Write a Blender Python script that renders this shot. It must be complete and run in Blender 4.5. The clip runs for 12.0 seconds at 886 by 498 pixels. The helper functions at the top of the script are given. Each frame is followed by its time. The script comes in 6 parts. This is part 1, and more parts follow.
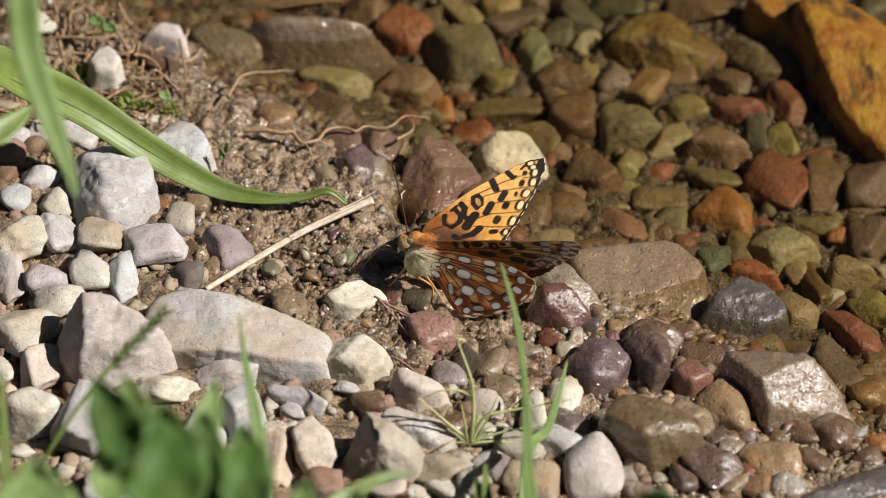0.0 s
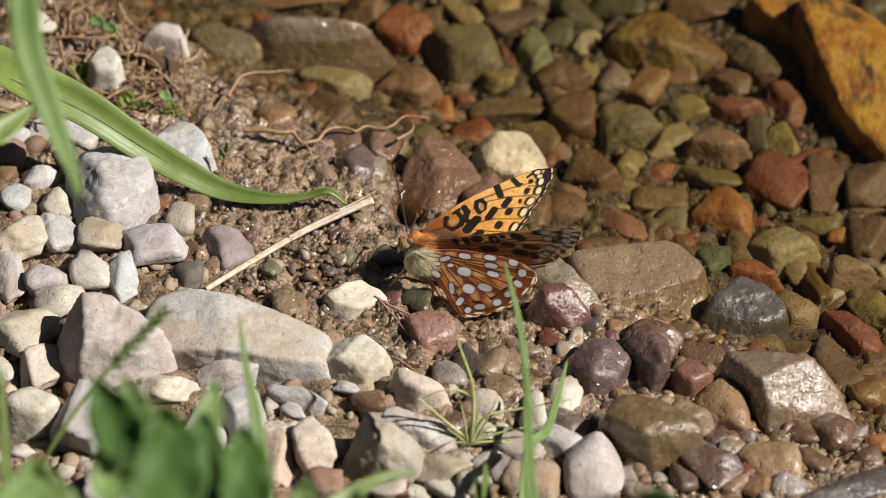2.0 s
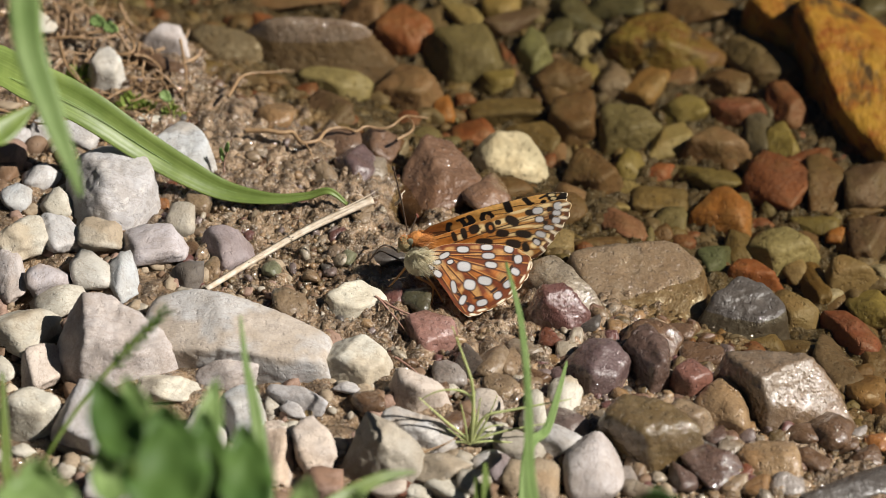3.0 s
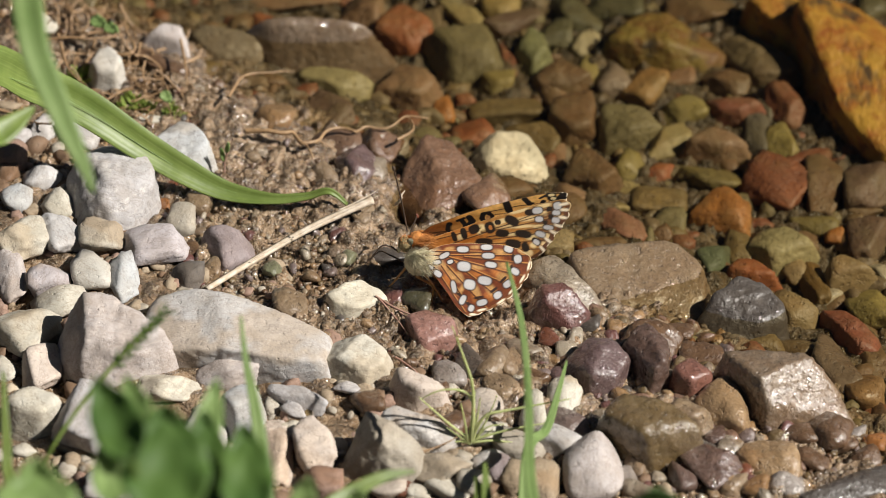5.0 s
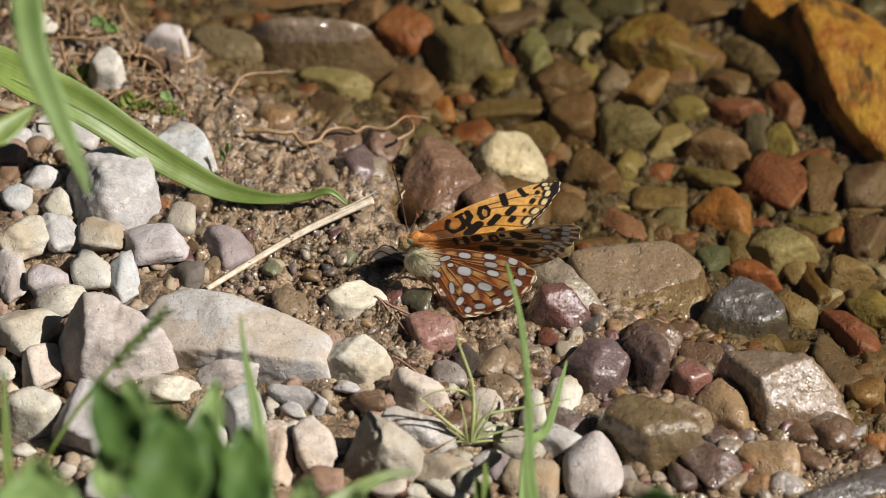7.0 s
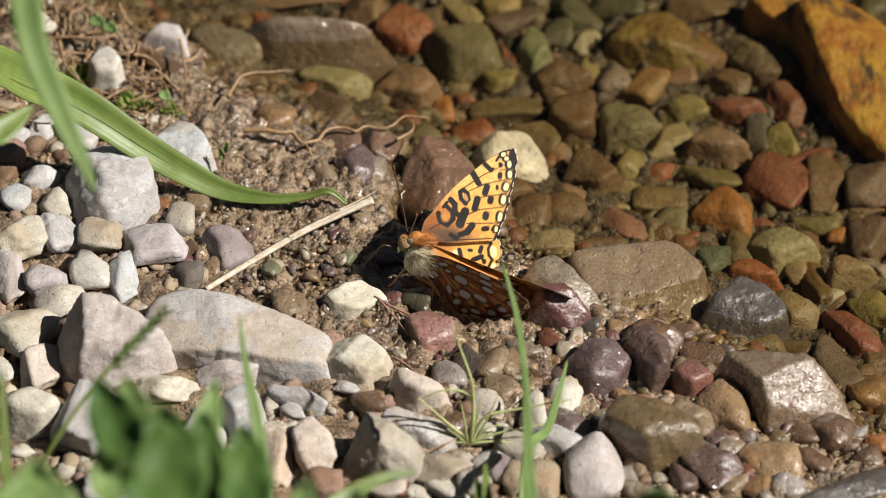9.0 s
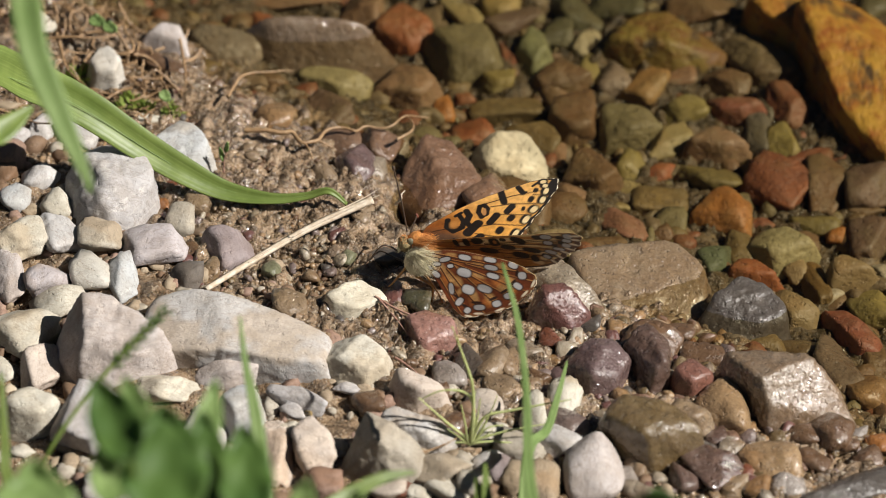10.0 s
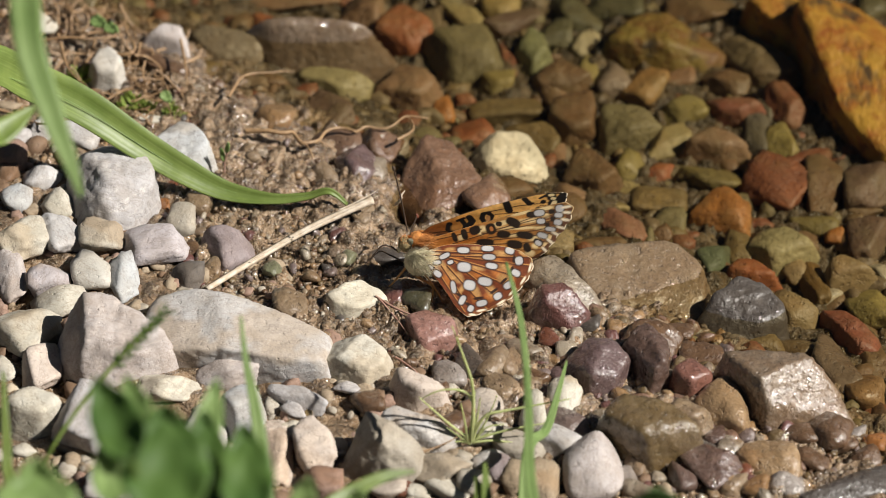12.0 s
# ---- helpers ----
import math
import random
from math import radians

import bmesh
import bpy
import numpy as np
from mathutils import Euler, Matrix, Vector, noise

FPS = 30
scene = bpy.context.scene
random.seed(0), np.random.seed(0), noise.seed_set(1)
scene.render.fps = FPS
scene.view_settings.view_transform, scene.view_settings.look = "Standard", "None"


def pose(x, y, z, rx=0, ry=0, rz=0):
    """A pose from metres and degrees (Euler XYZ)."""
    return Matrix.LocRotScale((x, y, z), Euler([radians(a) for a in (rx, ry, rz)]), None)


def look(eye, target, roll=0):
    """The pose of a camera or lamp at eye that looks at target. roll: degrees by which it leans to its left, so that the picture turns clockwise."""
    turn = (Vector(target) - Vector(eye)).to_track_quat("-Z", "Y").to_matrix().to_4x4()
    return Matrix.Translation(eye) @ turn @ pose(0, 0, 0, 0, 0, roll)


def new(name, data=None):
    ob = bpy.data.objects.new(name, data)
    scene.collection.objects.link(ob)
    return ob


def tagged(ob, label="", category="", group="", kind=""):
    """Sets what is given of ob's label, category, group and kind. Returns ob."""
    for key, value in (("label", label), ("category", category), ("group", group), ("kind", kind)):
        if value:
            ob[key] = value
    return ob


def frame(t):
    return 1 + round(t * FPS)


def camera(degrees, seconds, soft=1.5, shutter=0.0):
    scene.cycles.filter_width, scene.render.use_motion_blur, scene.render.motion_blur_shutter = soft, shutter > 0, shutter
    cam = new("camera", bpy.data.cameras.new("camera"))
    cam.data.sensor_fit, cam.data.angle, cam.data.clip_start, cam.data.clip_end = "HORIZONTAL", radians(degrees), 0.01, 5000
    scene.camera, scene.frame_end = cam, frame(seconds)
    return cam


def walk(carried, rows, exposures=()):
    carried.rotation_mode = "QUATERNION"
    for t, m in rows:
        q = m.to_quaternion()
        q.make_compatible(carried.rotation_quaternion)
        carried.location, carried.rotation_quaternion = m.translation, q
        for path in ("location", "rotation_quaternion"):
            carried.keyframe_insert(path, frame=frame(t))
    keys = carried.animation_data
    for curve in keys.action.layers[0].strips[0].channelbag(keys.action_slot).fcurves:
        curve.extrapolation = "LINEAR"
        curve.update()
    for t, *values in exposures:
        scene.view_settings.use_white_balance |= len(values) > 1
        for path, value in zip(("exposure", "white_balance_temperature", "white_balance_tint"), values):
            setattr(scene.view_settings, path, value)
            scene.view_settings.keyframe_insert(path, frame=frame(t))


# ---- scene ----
# A butterfly drinks at the edge of a shallow stream. Lengths below are in millimetres and are scaled by MM.
MM = 0.001
cam = camera(9.2, 12.0, soft=0.8)
cam.data.dof.use_dof = True
cam.data.dof.focus_distance = 0.985
cam.data.dof.aperture_fstop = 20.0
NEAR = look((0, -0.76604, 0.64279), (0, 0, 0))
FAR = look((0, -0.76882, 0.64512), (0, 0, 0))
MID = look((0, -0.76743, 0.64395), (0, 0, 0))
walk(cam, [(0, NEAR), (2.5, NEAR), (3.0, MID), (4.8, FAR), (7.2, FAR), (8.8, NEAR), (10.5, NEAR), (11.0, MID),
           (11.5, FAR), (12.0, FAR)], exposures=[(0, 0.35), (12.0, 0.35)])

# ---- light ----
SUN_AZIMUTH, SUN_HEIGHT = -13.0, 44.0          # from +x towards +y, and above the ground
world = bpy.data.worlds.new("sky")
world.use_nodes = True
scene.world = world
sky = world.node_tree.nodes.new("ShaderNodeTexSky")
sky.sky_type, sky.sun_disc = "NISHITA", False
sky.sun_elevation, sky.sun_rotation = radians(SUN_HEIGHT), radians(90 - SUN_AZIMUTH)
background = world.node_tree.nodes["Background"]
background.inputs["Strength"].default_value = 0.015
world.node_tree.links.new(sky.outputs["Color"], background.inputs["Color"])
sun = new("sun", bpy.data.lights.new("sun", "SUN"))
sun.data.energy, sun.data.angle, sun.data.color = 6.0, radians(0.53), (1.0, 0.965, 0.90)
sun.matrix_world = look((math.cos(radians(SUN_AZIMUTH)) * math.cos(radians(SUN_HEIGHT)),
                         math.sin(radians(SUN_AZIMUTH)) * math.cos(radians(SUN_HEIGHT)),
                         math.sin(radians(SUN_HEIGHT))), (0, 0, 0))


# ---- materials ----
class Nodes:
    """A short way to write node trees."""

    def __init__(self, name):
        self.material = bpy.data.materials.new(name)
        self.material.use_nodes = True
        self.tree = self.material.node_tree
        self.tree.nodes.clear()

    def add(self, kind, settings=None, **inputs):
        node = self.tree.nodes.new("ShaderNode" + kind)
        for key, value in (settings or {}).items():
            setattr(node, key, value)
        for key, value in inputs.items():
            self.put(node, key.replace("_", " "), value)
        return node

    def put(self, node, key, value):
        socket = node.inputs[int(key[1:])] if key[0] == "i" and key[1:].isdigit() else node.inputs[key]
        if isinstance(value, bpy.types.NodeSocket):
            self.tree.links.new(value, socket)
        else:
            socket.default_value = value

    def noise(self, vector, scale, detail=3.0, rough=0.55):
        return self.add("TexNoise", Vector=vector, Scale=scale, Detail=detail, Roughness=rough).outputs["Fac"]

    def ramp(self, fac, *stops):
        node = self.add("ValToRGB", Fac=fac)
        e = node.color_ramp.elements
        while len(e) < len(stops):
            e.new(0.5)
        for el, (at, value) in zip(e, stops):
            el.position = at
            el.color = (value, value, value, 1) if isinstance(value, (int, float)) else (*value, 1)
        return node.outputs["Color"]

    def mix(self, fac, a, b, blend="MIX"):
        node = self.add("Mix", {"data_type": "RGBA", "blend_type": blend})
        for key, value in (("i0", fac), ("i6", a), ("i7", b)):
            self.put(node, key, (*value, 1) if isinstance(value, tuple) and len(value) == 3 else value)
        return node.outputs[2]

    def math(self, operation, a, b=0.0):
        return self.add("Math", {"operation": operation}, i0=a, i1=b).outputs[0]

    def bump(self, height, distance, strength=1.0, normal=None):
        node = self.add("Bump", Height=height, Distance=distance, Strength=strength)
        if normal:
            self.put(node, "Normal", normal)
        return node.outputs["Normal"]

    def finish(self, shader):
        out = self.add("OutputMaterial")
        self.tree.links.new(shader, out.inputs["Surface"])
        return self.material


def spread_coordinates(n):
    """Object coordinates, moved apart from one object to the next."""
    info = n.add("ObjectInfo")
    move = n.math("MULTIPLY", info.outputs["Random"], 3.7)
    where = n.add("VectorMath", {"operation": "ADD"}, i0=n.add("TexCoord").outputs["Object"], i1=move)
    return info, where.outputs[0]


def stone_material(name, rough, relief, glint, speckle=0.5, silt=0.0, splash=0.0):
    n = Nodes(name)
    info, at = spread_coordinates(n)
    own, luck = info.outputs["Color"], info.outputs["Random"]
    cloud = n.noise(at, 190, 5, 0.6)
    patch = n.noise(at, 75, 3)
    grain = n.noise(at, 2600, 2)
    stretch = n.add("Mapping", Vector=at, Scale=(1, 0.3, 3.0), Rotation=(0.3, 0.2, 0.6))
    bands = n.noise(stretch.outputs[0], 330, 4, 0.6)
    colour = n.mix(n.ramp(cloud, (0.36, 0.0), (0.66, 0.6)), own, n.mix(1.0, own, (0.70, 0.62, 0.52), "MULTIPLY"))
    banded = n.math("MULTIPLY", n.ramp(bands, (0.54, 0.0), (0.64, 0.75)), n.ramp(luck, (0.25, 0.15), (0.8, 1.0)))
    colour = n.mix(banded, colour, n.mix(1.0, own, (1.28, 1.24, 1.16), "MULTIPLY"))
    stain = n.math("MULTIPLY", n.ramp(patch, (0.50, 0.0), (0.58, 0.6)), n.ramp(n.math("FRACT", n.math("MULTIPLY", luck, 7.3)), (0.3, 0.1), (0.9, 1.0)))
    colour = n.mix(stain, colour, n.mix(1.0, own, (0.82, 0.64, 0.44), "MULTIPLY"))
    seam = n.noise(n.add("Mapping", Vector=at, Scale=(0.5, 1.6, 1), Rotation=(0.1, 0.4, 1.1)).outputs[0], 240, 5, 0.7)
    colour = n.mix(n.ramp(seam, (0.475, 0.0), (0.495, 0.5), (0.505, 0.5), (0.525, 0.0)), colour, n.mix(1.0, own, (0.55, 0.48, 0.42), "MULTIPLY"))
    colour = n.mix(n.ramp(grain, (0.34, speckle), (0.5, 0.0)), colour, n.mix(1.0, own, (0.5, 0.47, 0.45), "MULTIPLY"))
    colour = n.mix(n.ramp(grain, (0.6, 0.0), (0.74, speckle)), colour, n.mix(1.0, own, (1.35, 1.33, 1.3), "MULTIPLY"))
    if silt:                                         # brown and olive growth that clings under water
        film = n.noise(at, 130, 5, 0.65)
        colour = n.mix(n.ramp(film, (0.46, 0.0), (0.62, silt)), colour, n.mix(0.5, own, (0.10, 0.075, 0.030)))
    pits = n.ramp(n.noise(at, 900, 3, 0.6), (0.30, 0.0), (0.42, 1.0))
    coarse = n.bump(n.noise(at, 260, 5, 0.6), 0.0008 * relief)
    coarse = n.bump(pits, 0.00016 * relief, 1.0, coarse)
    normal = n.bump(grain, 0.00005 * relief, 1.0, coarse)
    rough_at = n.ramp(n.noise(at, 700, 3), (0.35, max(0.02, rough - 0.08)), (0.7, min(1.0, rough + 0.12)))
    shader = n.add("BsdfPrincipled", Base_Color=colour, Roughness=rough_at, Normal=normal)
    if glint:                                        # a film of water that follows the grains
        film = n.math("ADD", n.noise(at, 400, 2), n.math("MULTIPLY", n.noise(at, 1100, 1), 0.6))
        n.put(shader, "Coat Weight", n.ramp(n.noise(at, 150, 2), (0.40 - 0.3 * splash, 0.1), (0.56 - 0.3 * splash, 1.0)))
        n.put(shader, "Coat Roughness", 0.085)
        n.put(shader, "Coat IOR", 1.6)
        n.put(shader, "Coat Normal", n.bump(film, 0.0010, 1.0, n.bump(n.noise(at, 300, 2), 0.0006 + 0.0006 * splash)))
    return n.finish(shader.outputs[0])


def mud_material():
    n = Nodes("wet_mud")
    at = n.add("TexCoord").outputs["Object"]
    big, mid, fine = n.noise(at, 60, 3), n.noise(at, 420, 4), n.noise(at, 1900, 3)
    colour = n.mix(n.ramp(big, (0.35, 0.0), (0.65, 1.0)), (0.195, 0.122, 0.066), (0.315, 0.215, 0.130))
    colour = n.mix(n.ramp(mid, (0.42, 0.0), (0.62, 0.85)), colour, (0.062, 0.040, 0.023))
    colour = n.mix(n.ramp(fine, (0.56, 0.0), (0.70, 0.75)), colour, (0.37, 0.30, 0.21))
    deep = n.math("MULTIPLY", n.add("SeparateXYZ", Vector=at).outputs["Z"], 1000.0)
    bed = n.ramp(n.add("MapRange", i0=deep, i1=-2.0, i2=-6.0).outputs[0], (0.0, 0.0), (1.0, 1.0))        # silt of the stream bed, darkened to give the shade between its stones
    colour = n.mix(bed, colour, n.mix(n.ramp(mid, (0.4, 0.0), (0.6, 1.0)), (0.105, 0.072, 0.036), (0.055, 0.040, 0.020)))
    coarse = n.bump(mid, 0.0020)
    normal = n.bump(fine, 0.0006, 1.0, coarse)
    rough = n.ramp(n.noise(at, 800, 2), (0.4, 0.22), (0.65, 0.42))
    shader = n.add("BsdfPrincipled", Base_Color=colour, Roughness=rough, Normal=normal)
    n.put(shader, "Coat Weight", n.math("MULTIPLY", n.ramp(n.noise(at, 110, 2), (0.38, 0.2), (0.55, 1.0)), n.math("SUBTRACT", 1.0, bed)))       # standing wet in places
    n.put(shader, "Coat Roughness", 0.11)
    n.put(shader, "Coat Normal", n.bump(n.math("ADD", n.noise(at, 520, 2), n.math("MULTIPLY", n.noise(at, 1200, 1), 0.5)), 0.0011))
    return n.finish(shader.outputs[0])


def water_material():
    n = Nodes("clear_stream_water")
    at = n.add("TexCoord").outputs["Object"]
    height = n.noise(at, 45, 2)
    normal = n.bump(height, 0.0010, 0.35)
    clear = n.add("BsdfTransparent", Color=(0.82, 0.78, 0.66, 1))
    gloss = n.add("BsdfGlossy", Color=(1, 1, 1, 1), Roughness=0.015, Normal=normal)
    facing = n.add("LayerWeight", Blend=0.5, Normal=normal).outputs["Facing"]
    fresnel = n.math("ADD", n.math("MULTIPLY", n.math("POWER", facing, 5.0), 0.98), 0.02)
    mixed = n.add("MixShader", i0=fresnel, i1=clear.outputs[0], i2=gloss.outputs[0])
    return n.finish(mixed.outputs[0])


def leaf_material(name, light, dark, scale=120.0, rough=0.45, translucent=0.35, ribs=0.0):
    n = Nodes(name)
    at = n.add("TexCoord").outputs["Object"]
    stripe = n.noise(at, scale, 3)
    colour = n.mix(n.ramp(stripe, (0.3, 0.0), (0.7, 1.0)), dark, light)
    colour = n.mix(n.ramp(n.noise(at, scale * 9, 2), (0.55, 0.0), (0.75, 0.4)), colour, light)
    if ribs:                                         # fine veins along the blade
        along = n.add("Mapping", Vector=n.add("UVMap", {"uv_map": "along"}).outputs["UV"], Scale=(1, 0.012, 1))
        vein = n.noise(along.outputs[0], 2.6, 2)
        colour = n.mix(n.ramp(vein, (0.40, ribs), (0.56, 0.0)), colour, n.mix(1.0, colour, (0.42, 0.5, 0.36), "MULTIPLY"))
        colour = n.mix(n.ramp(vein, (0.54, 0.0), (0.68, ribs)), colour, (0.36, 0.44, 0.16))
    body = n.add("BsdfPrincipled", Base_Color=colour, Roughness=rough, Normal=n.bump(stripe, 0.0003))
    thin = n.add("BsdfTranslucent", Color=colour)
    return n.finish(n.add("MixShader", i0=translucent, i1=body.outputs[0], i2=thin.outputs[0]).outputs[0])


def plain_material(name, light, dark, scale, rough, relief=0.0002):
    n = Nodes(name)
    at = n.add("TexCoord").outputs["Object"]
    spots = n.noise(at, scale, 4)
    colour = n.mix(n.ramp(spots, (0.3, 0.0), (0.7, 1.0)), dark, light)
    return n.finish(n.add("BsdfPrincipled", Base_Color=colour, Roughness=rough, Normal=n.bump(spots, relief)).outputs[0])


STONE = {"d": stone_material("dry_stone", 0.75, 0.55, 0.0, 0.22),
         "w": stone_material("wet_stone", 0.40, 1.0, 1.0, 0.4),
         "s": stone_material("drenched_stone", 0.38, 1.0, 1.0, 0.4, 0.0, 0.6),
         "u": stone_material("submerged_stone", 0.6, 1.0, 0.0, 0.45, 0.75)}


def rusty_material():
    """Iron-stained rock: orange and yellow blotches, dark seams."""
    n = Nodes("rusty_rock")
    info, at = spread_coordinates(n)
    own = info.outputs["Color"]
    blotch, seam = n.noise(at, 110, 5, 0.6), n.noise(n.add("Mapping", Vector=at, Scale=(1, 0.3, 1), Rotation=(0, 0, 0.8)).outputs[0], 190, 5, 0.65)
    colour = n.mix(n.ramp(blotch, (0.42, 0.0), (0.6, 0.85)), own, n.mix(1.0, own, (1.25, 1.7, 1.5), "MULTIPLY"))
    colour = n.mix(n.ramp(n.noise(at, 330, 3), (0.5, 0.0), (0.66, 0.7)), colour, n.mix(1.0, own, (0.75, 0.42, 0.35), "MULTIPLY"))
    colour = n.mix(n.ramp(seam, (0.36, 0.9), (0.47, 0.0)), colour, (0.035, 0.025, 0.018))
    colour = n.mix(n.ramp(n.noise(at, 1500, 3), (0.55, 0.0), (0.75, 0.5)), colour, n.mix(1.0, own, (0.5, 0.45, 0.4), "MULTIPLY"))
    normal = n.bump(n.math("ADD", seam, n.math("MULTIPLY", n.noise(at, 420, 4), 0.5)), 0.0011)
    return n.finish(n.add("BsdfPrincipled", Base_Color=colour, Roughness=0.6, Normal=normal).outputs[0])


RUSTY = rusty_material()
MUD, WATER = mud_material(), water_material()
GRASS = leaf_material("grass_green", (0.22, 0.285, 0.07), (0.13, 0.19, 0.036), ribs=0.22)
MEADOW = leaf_material("fresh_meadow_green", (0.33, 0.44, 0.17), (0.22, 0.33, 0.10), 120, 0.5, 0.45, 0.25)
PALE_GRASS = leaf_material("pale_grass", (0.70, 0.72, 0.36), (0.50, 0.56, 0.22))
LEAF = leaf_material("broad_leaf_green", (0.115, 0.20, 0.040), (0.048, 0.110, 0.020), 90, 0.6, 0.4)
MOSS = leaf_material("moss_green", (0.34, 0.40, 0.09), (0.16, 0.23, 0.04), 300, 0.6, 0.35)
STRAW = plain_material("dry_straw", (0.54, 0.47, 0.38), (0.36, 0.27, 0.18), 700, 0.6)
ROOT = plain_material("root_bark", (0.32, 0.20, 0.10), (0.15, 0.085, 0.04), 900, 0.5)
RED_STEM = plain_material("red_stem", (0.36, 0.22, 0.17), (0.22, 0.11, 0.08), 900, 0.5)

PALETTE = {
    "ltgrey": (0.50, 0.48, 0.47), "grey": (0.44, 0.42, 0.42), "bluegrey": (0.46, 0.47, 0.48), "cream": (0.52, 0.485, 0.41),
    "creamgrey": (0.50, 0.47, 0.42), "pinkgrey": (0.47, 0.42, 0.40), "pinkcream": (0.54, 0.46, 0.40),
    "purplelt": (0.45, 0.41, 0.42), "purplegrey": (0.27, 0.22, 0.22), "tan": (0.35, 0.275, 0.19), "greytan": (0.38, 0.34, 0.28),
    "white": (0.62, 0.58, 0.48), "dkgrey": (0.13, 0.12, 0.115), "brown": (0.20, 0.125, 0.075), "pinkbrown": (0.29, 0.19, 0.145),
    "redbrown": (0.25, 0.095, 0.055), "orange": (0.42, 0.19, 0.06), "yellow": (0.40, 0.31, 0.14), "purplered": (0.20, 0.095, 0.09),
    "purple": (0.19, 0.135, 0.145), "purplebrown": (0.17, 0.115, 0.10), "palegrey": (0.35, 0.31, 0.25),
    "greybrown": (0.28, 0.22, 0.165), "olivebrown": (0.22, 0.165, 0.085), "olive": (0.22, 0.185, 0.075),
    "olivegrey": (0.22, 0.20, 0.13), "oliveyel": (0.31, 0.27, 0.115), "olivecream": (0.37, 0.32, 0.19), "ochre": (0.20, 0.12, 0.036),
    "tanor": (0.40, 0.26, 0.13), "red": (0.29, 0.105, 0.08), "redor": (0.36, 0.13, 0.06), "pinkred": (0.33, 0.17, 0.145),
    "green": (0.24, 0.265, 0.17), "dkgreen": (0.11, 0.11, 0.065), "teal": (0.12, 0.155, 0.11), "creamw": (1.15, 1.18, 1.45), "tanlt": (0.47, 0.34, 0.205), "darkrock": (0.285, 0.175, 0.115),
    "pinkmauve": (0.46, 0.27, 0.25), "greenwhite": (0.40, 0.38, 0.27), "taupe": (0.20, 0.155, 0.11), "wetrock": (0.24, 0.155, 0.105), "slab": (0.47, 0.225, 0.055)}
WORDS = {
    "ltgrey": "light grey", "grey": "grey", "bluegrey": "pale bluish grey", "cream": "cream", "creamgrey": "cream grey",
    "pinkgrey": "pinkish grey", "pinkcream": "pinkish cream", "purplelt": "pale mauve grey", "purplegrey": "mauve grey",
    "tan": "tan", "greytan": "greyish tan", "white": "chalky white", "dkgrey": "dark grey", "brown": "brown",
    "pinkbrown": "pinkish brown", "redbrown": "red-brown", "orange": "orange", "yellow": "yellowish", "purplered": "maroon",
    "purple": "purple", "purplebrown": "purple-brown", "palegrey": "pale grey", "greybrown": "grey-brown",
    "olivebrown": "olive brown", "olive": "olive", "olivegrey": "olive grey", "oliveyel": "olive yellow",
    "olivecream": "pale olive", "ochre": "ochre", "tanor": "orange tan", "red": "dull red", "redor": "rust red",
    "pinkred": "pinkish red", "green": "pale green", "dkgreen": "dark green", "teal": "dark green", "creamw": "creamy white",
    "pinkmauve": "pinkish mauve", "greenwhite": "greenish white", "taupe": "taupe", "wetrock": "dull brown", "slab": "rusty orange", "tanlt": "light tan", "darkrock": "dark brown"}


# ---- building helpers ----
def lattice_noise(x, y, size, seed):
    """Smooth value noise on a plane, from -1 to 1."""
    table = np.random.RandomState(seed).uniform(-1, 1, (64, 64))
    u, v = x / size, y / size
    i, j = np.floor(u).astype(int), np.floor(v).astype(int)
    f, g = u - i, v - j
    f, g = f * f * (3 - 2 * f), g * g * (3 - 2 * g)
    a, b = table[i % 64, j % 64], table[(i + 1) % 64, j % 64]
    c, d = table[i % 64, (j + 1) % 64], table[(i + 1) % 64, (j + 1) % 64]
    return (a * (1 - f) + b * f) * (1 - g) + (c * (1 - f) + d * f) * g


def shore(x, y):
    """Millimetres from the foot of the bank towards the stream."""
    return 0.657 * x + 0.754 * y - 4


SHADOW_DIP = (-6.6, 13.6)


def ground_height(x, y):
    d = shore(x, y)
    hollow = 8 * np.exp(-(((x - SHADOW_DIP[0]) / 3.2) ** 2 + ((y - SHADOW_DIP[1]) / 5.5) ** 2))      # the ground dips to give the shadow cast by the big wet rock
    hollow = hollow + 2.6 * np.exp(-(((x - 4.5) / 7.0) ** 2 + ((y + 18.5) / 4.0) ** 2))       # and where the butterfly drinks
    hollow = hollow + 1.6 * np.exp(-(((x - 4.0) / 8.0) ** 2 + ((y + 14.0) / 4.5) ** 2))
    return np.where(d < 0, np.minimum(5, -0.1 * d), np.maximum(-15, -0.35 * d)) - hollow


def mesh_object(name, verts, faces, material, smooth=True):
    data = bpy.data.meshes.new(name)
    data.from_pydata(verts, [], faces)
    data.materials.append(material)
    if smooth:
        data.polygons.foreach_set("use_smooth", [True] * len(data.polygons))
    data.update()
    return new(name, data)


def sphere_points(detail):
    bm = bmesh.new()
    bmesh.ops.create_icosphere(bm, subdivisions=detail, radius=1)
    points = np.array([v.co[:] for v in bm.verts])
    faces = [[v.index for v in f.verts] for f in bm.faces]
    bm.free()
    return points, faces


BALLS = {d: sphere_points(d) for d in (1, 2, 3, 4, 5)}


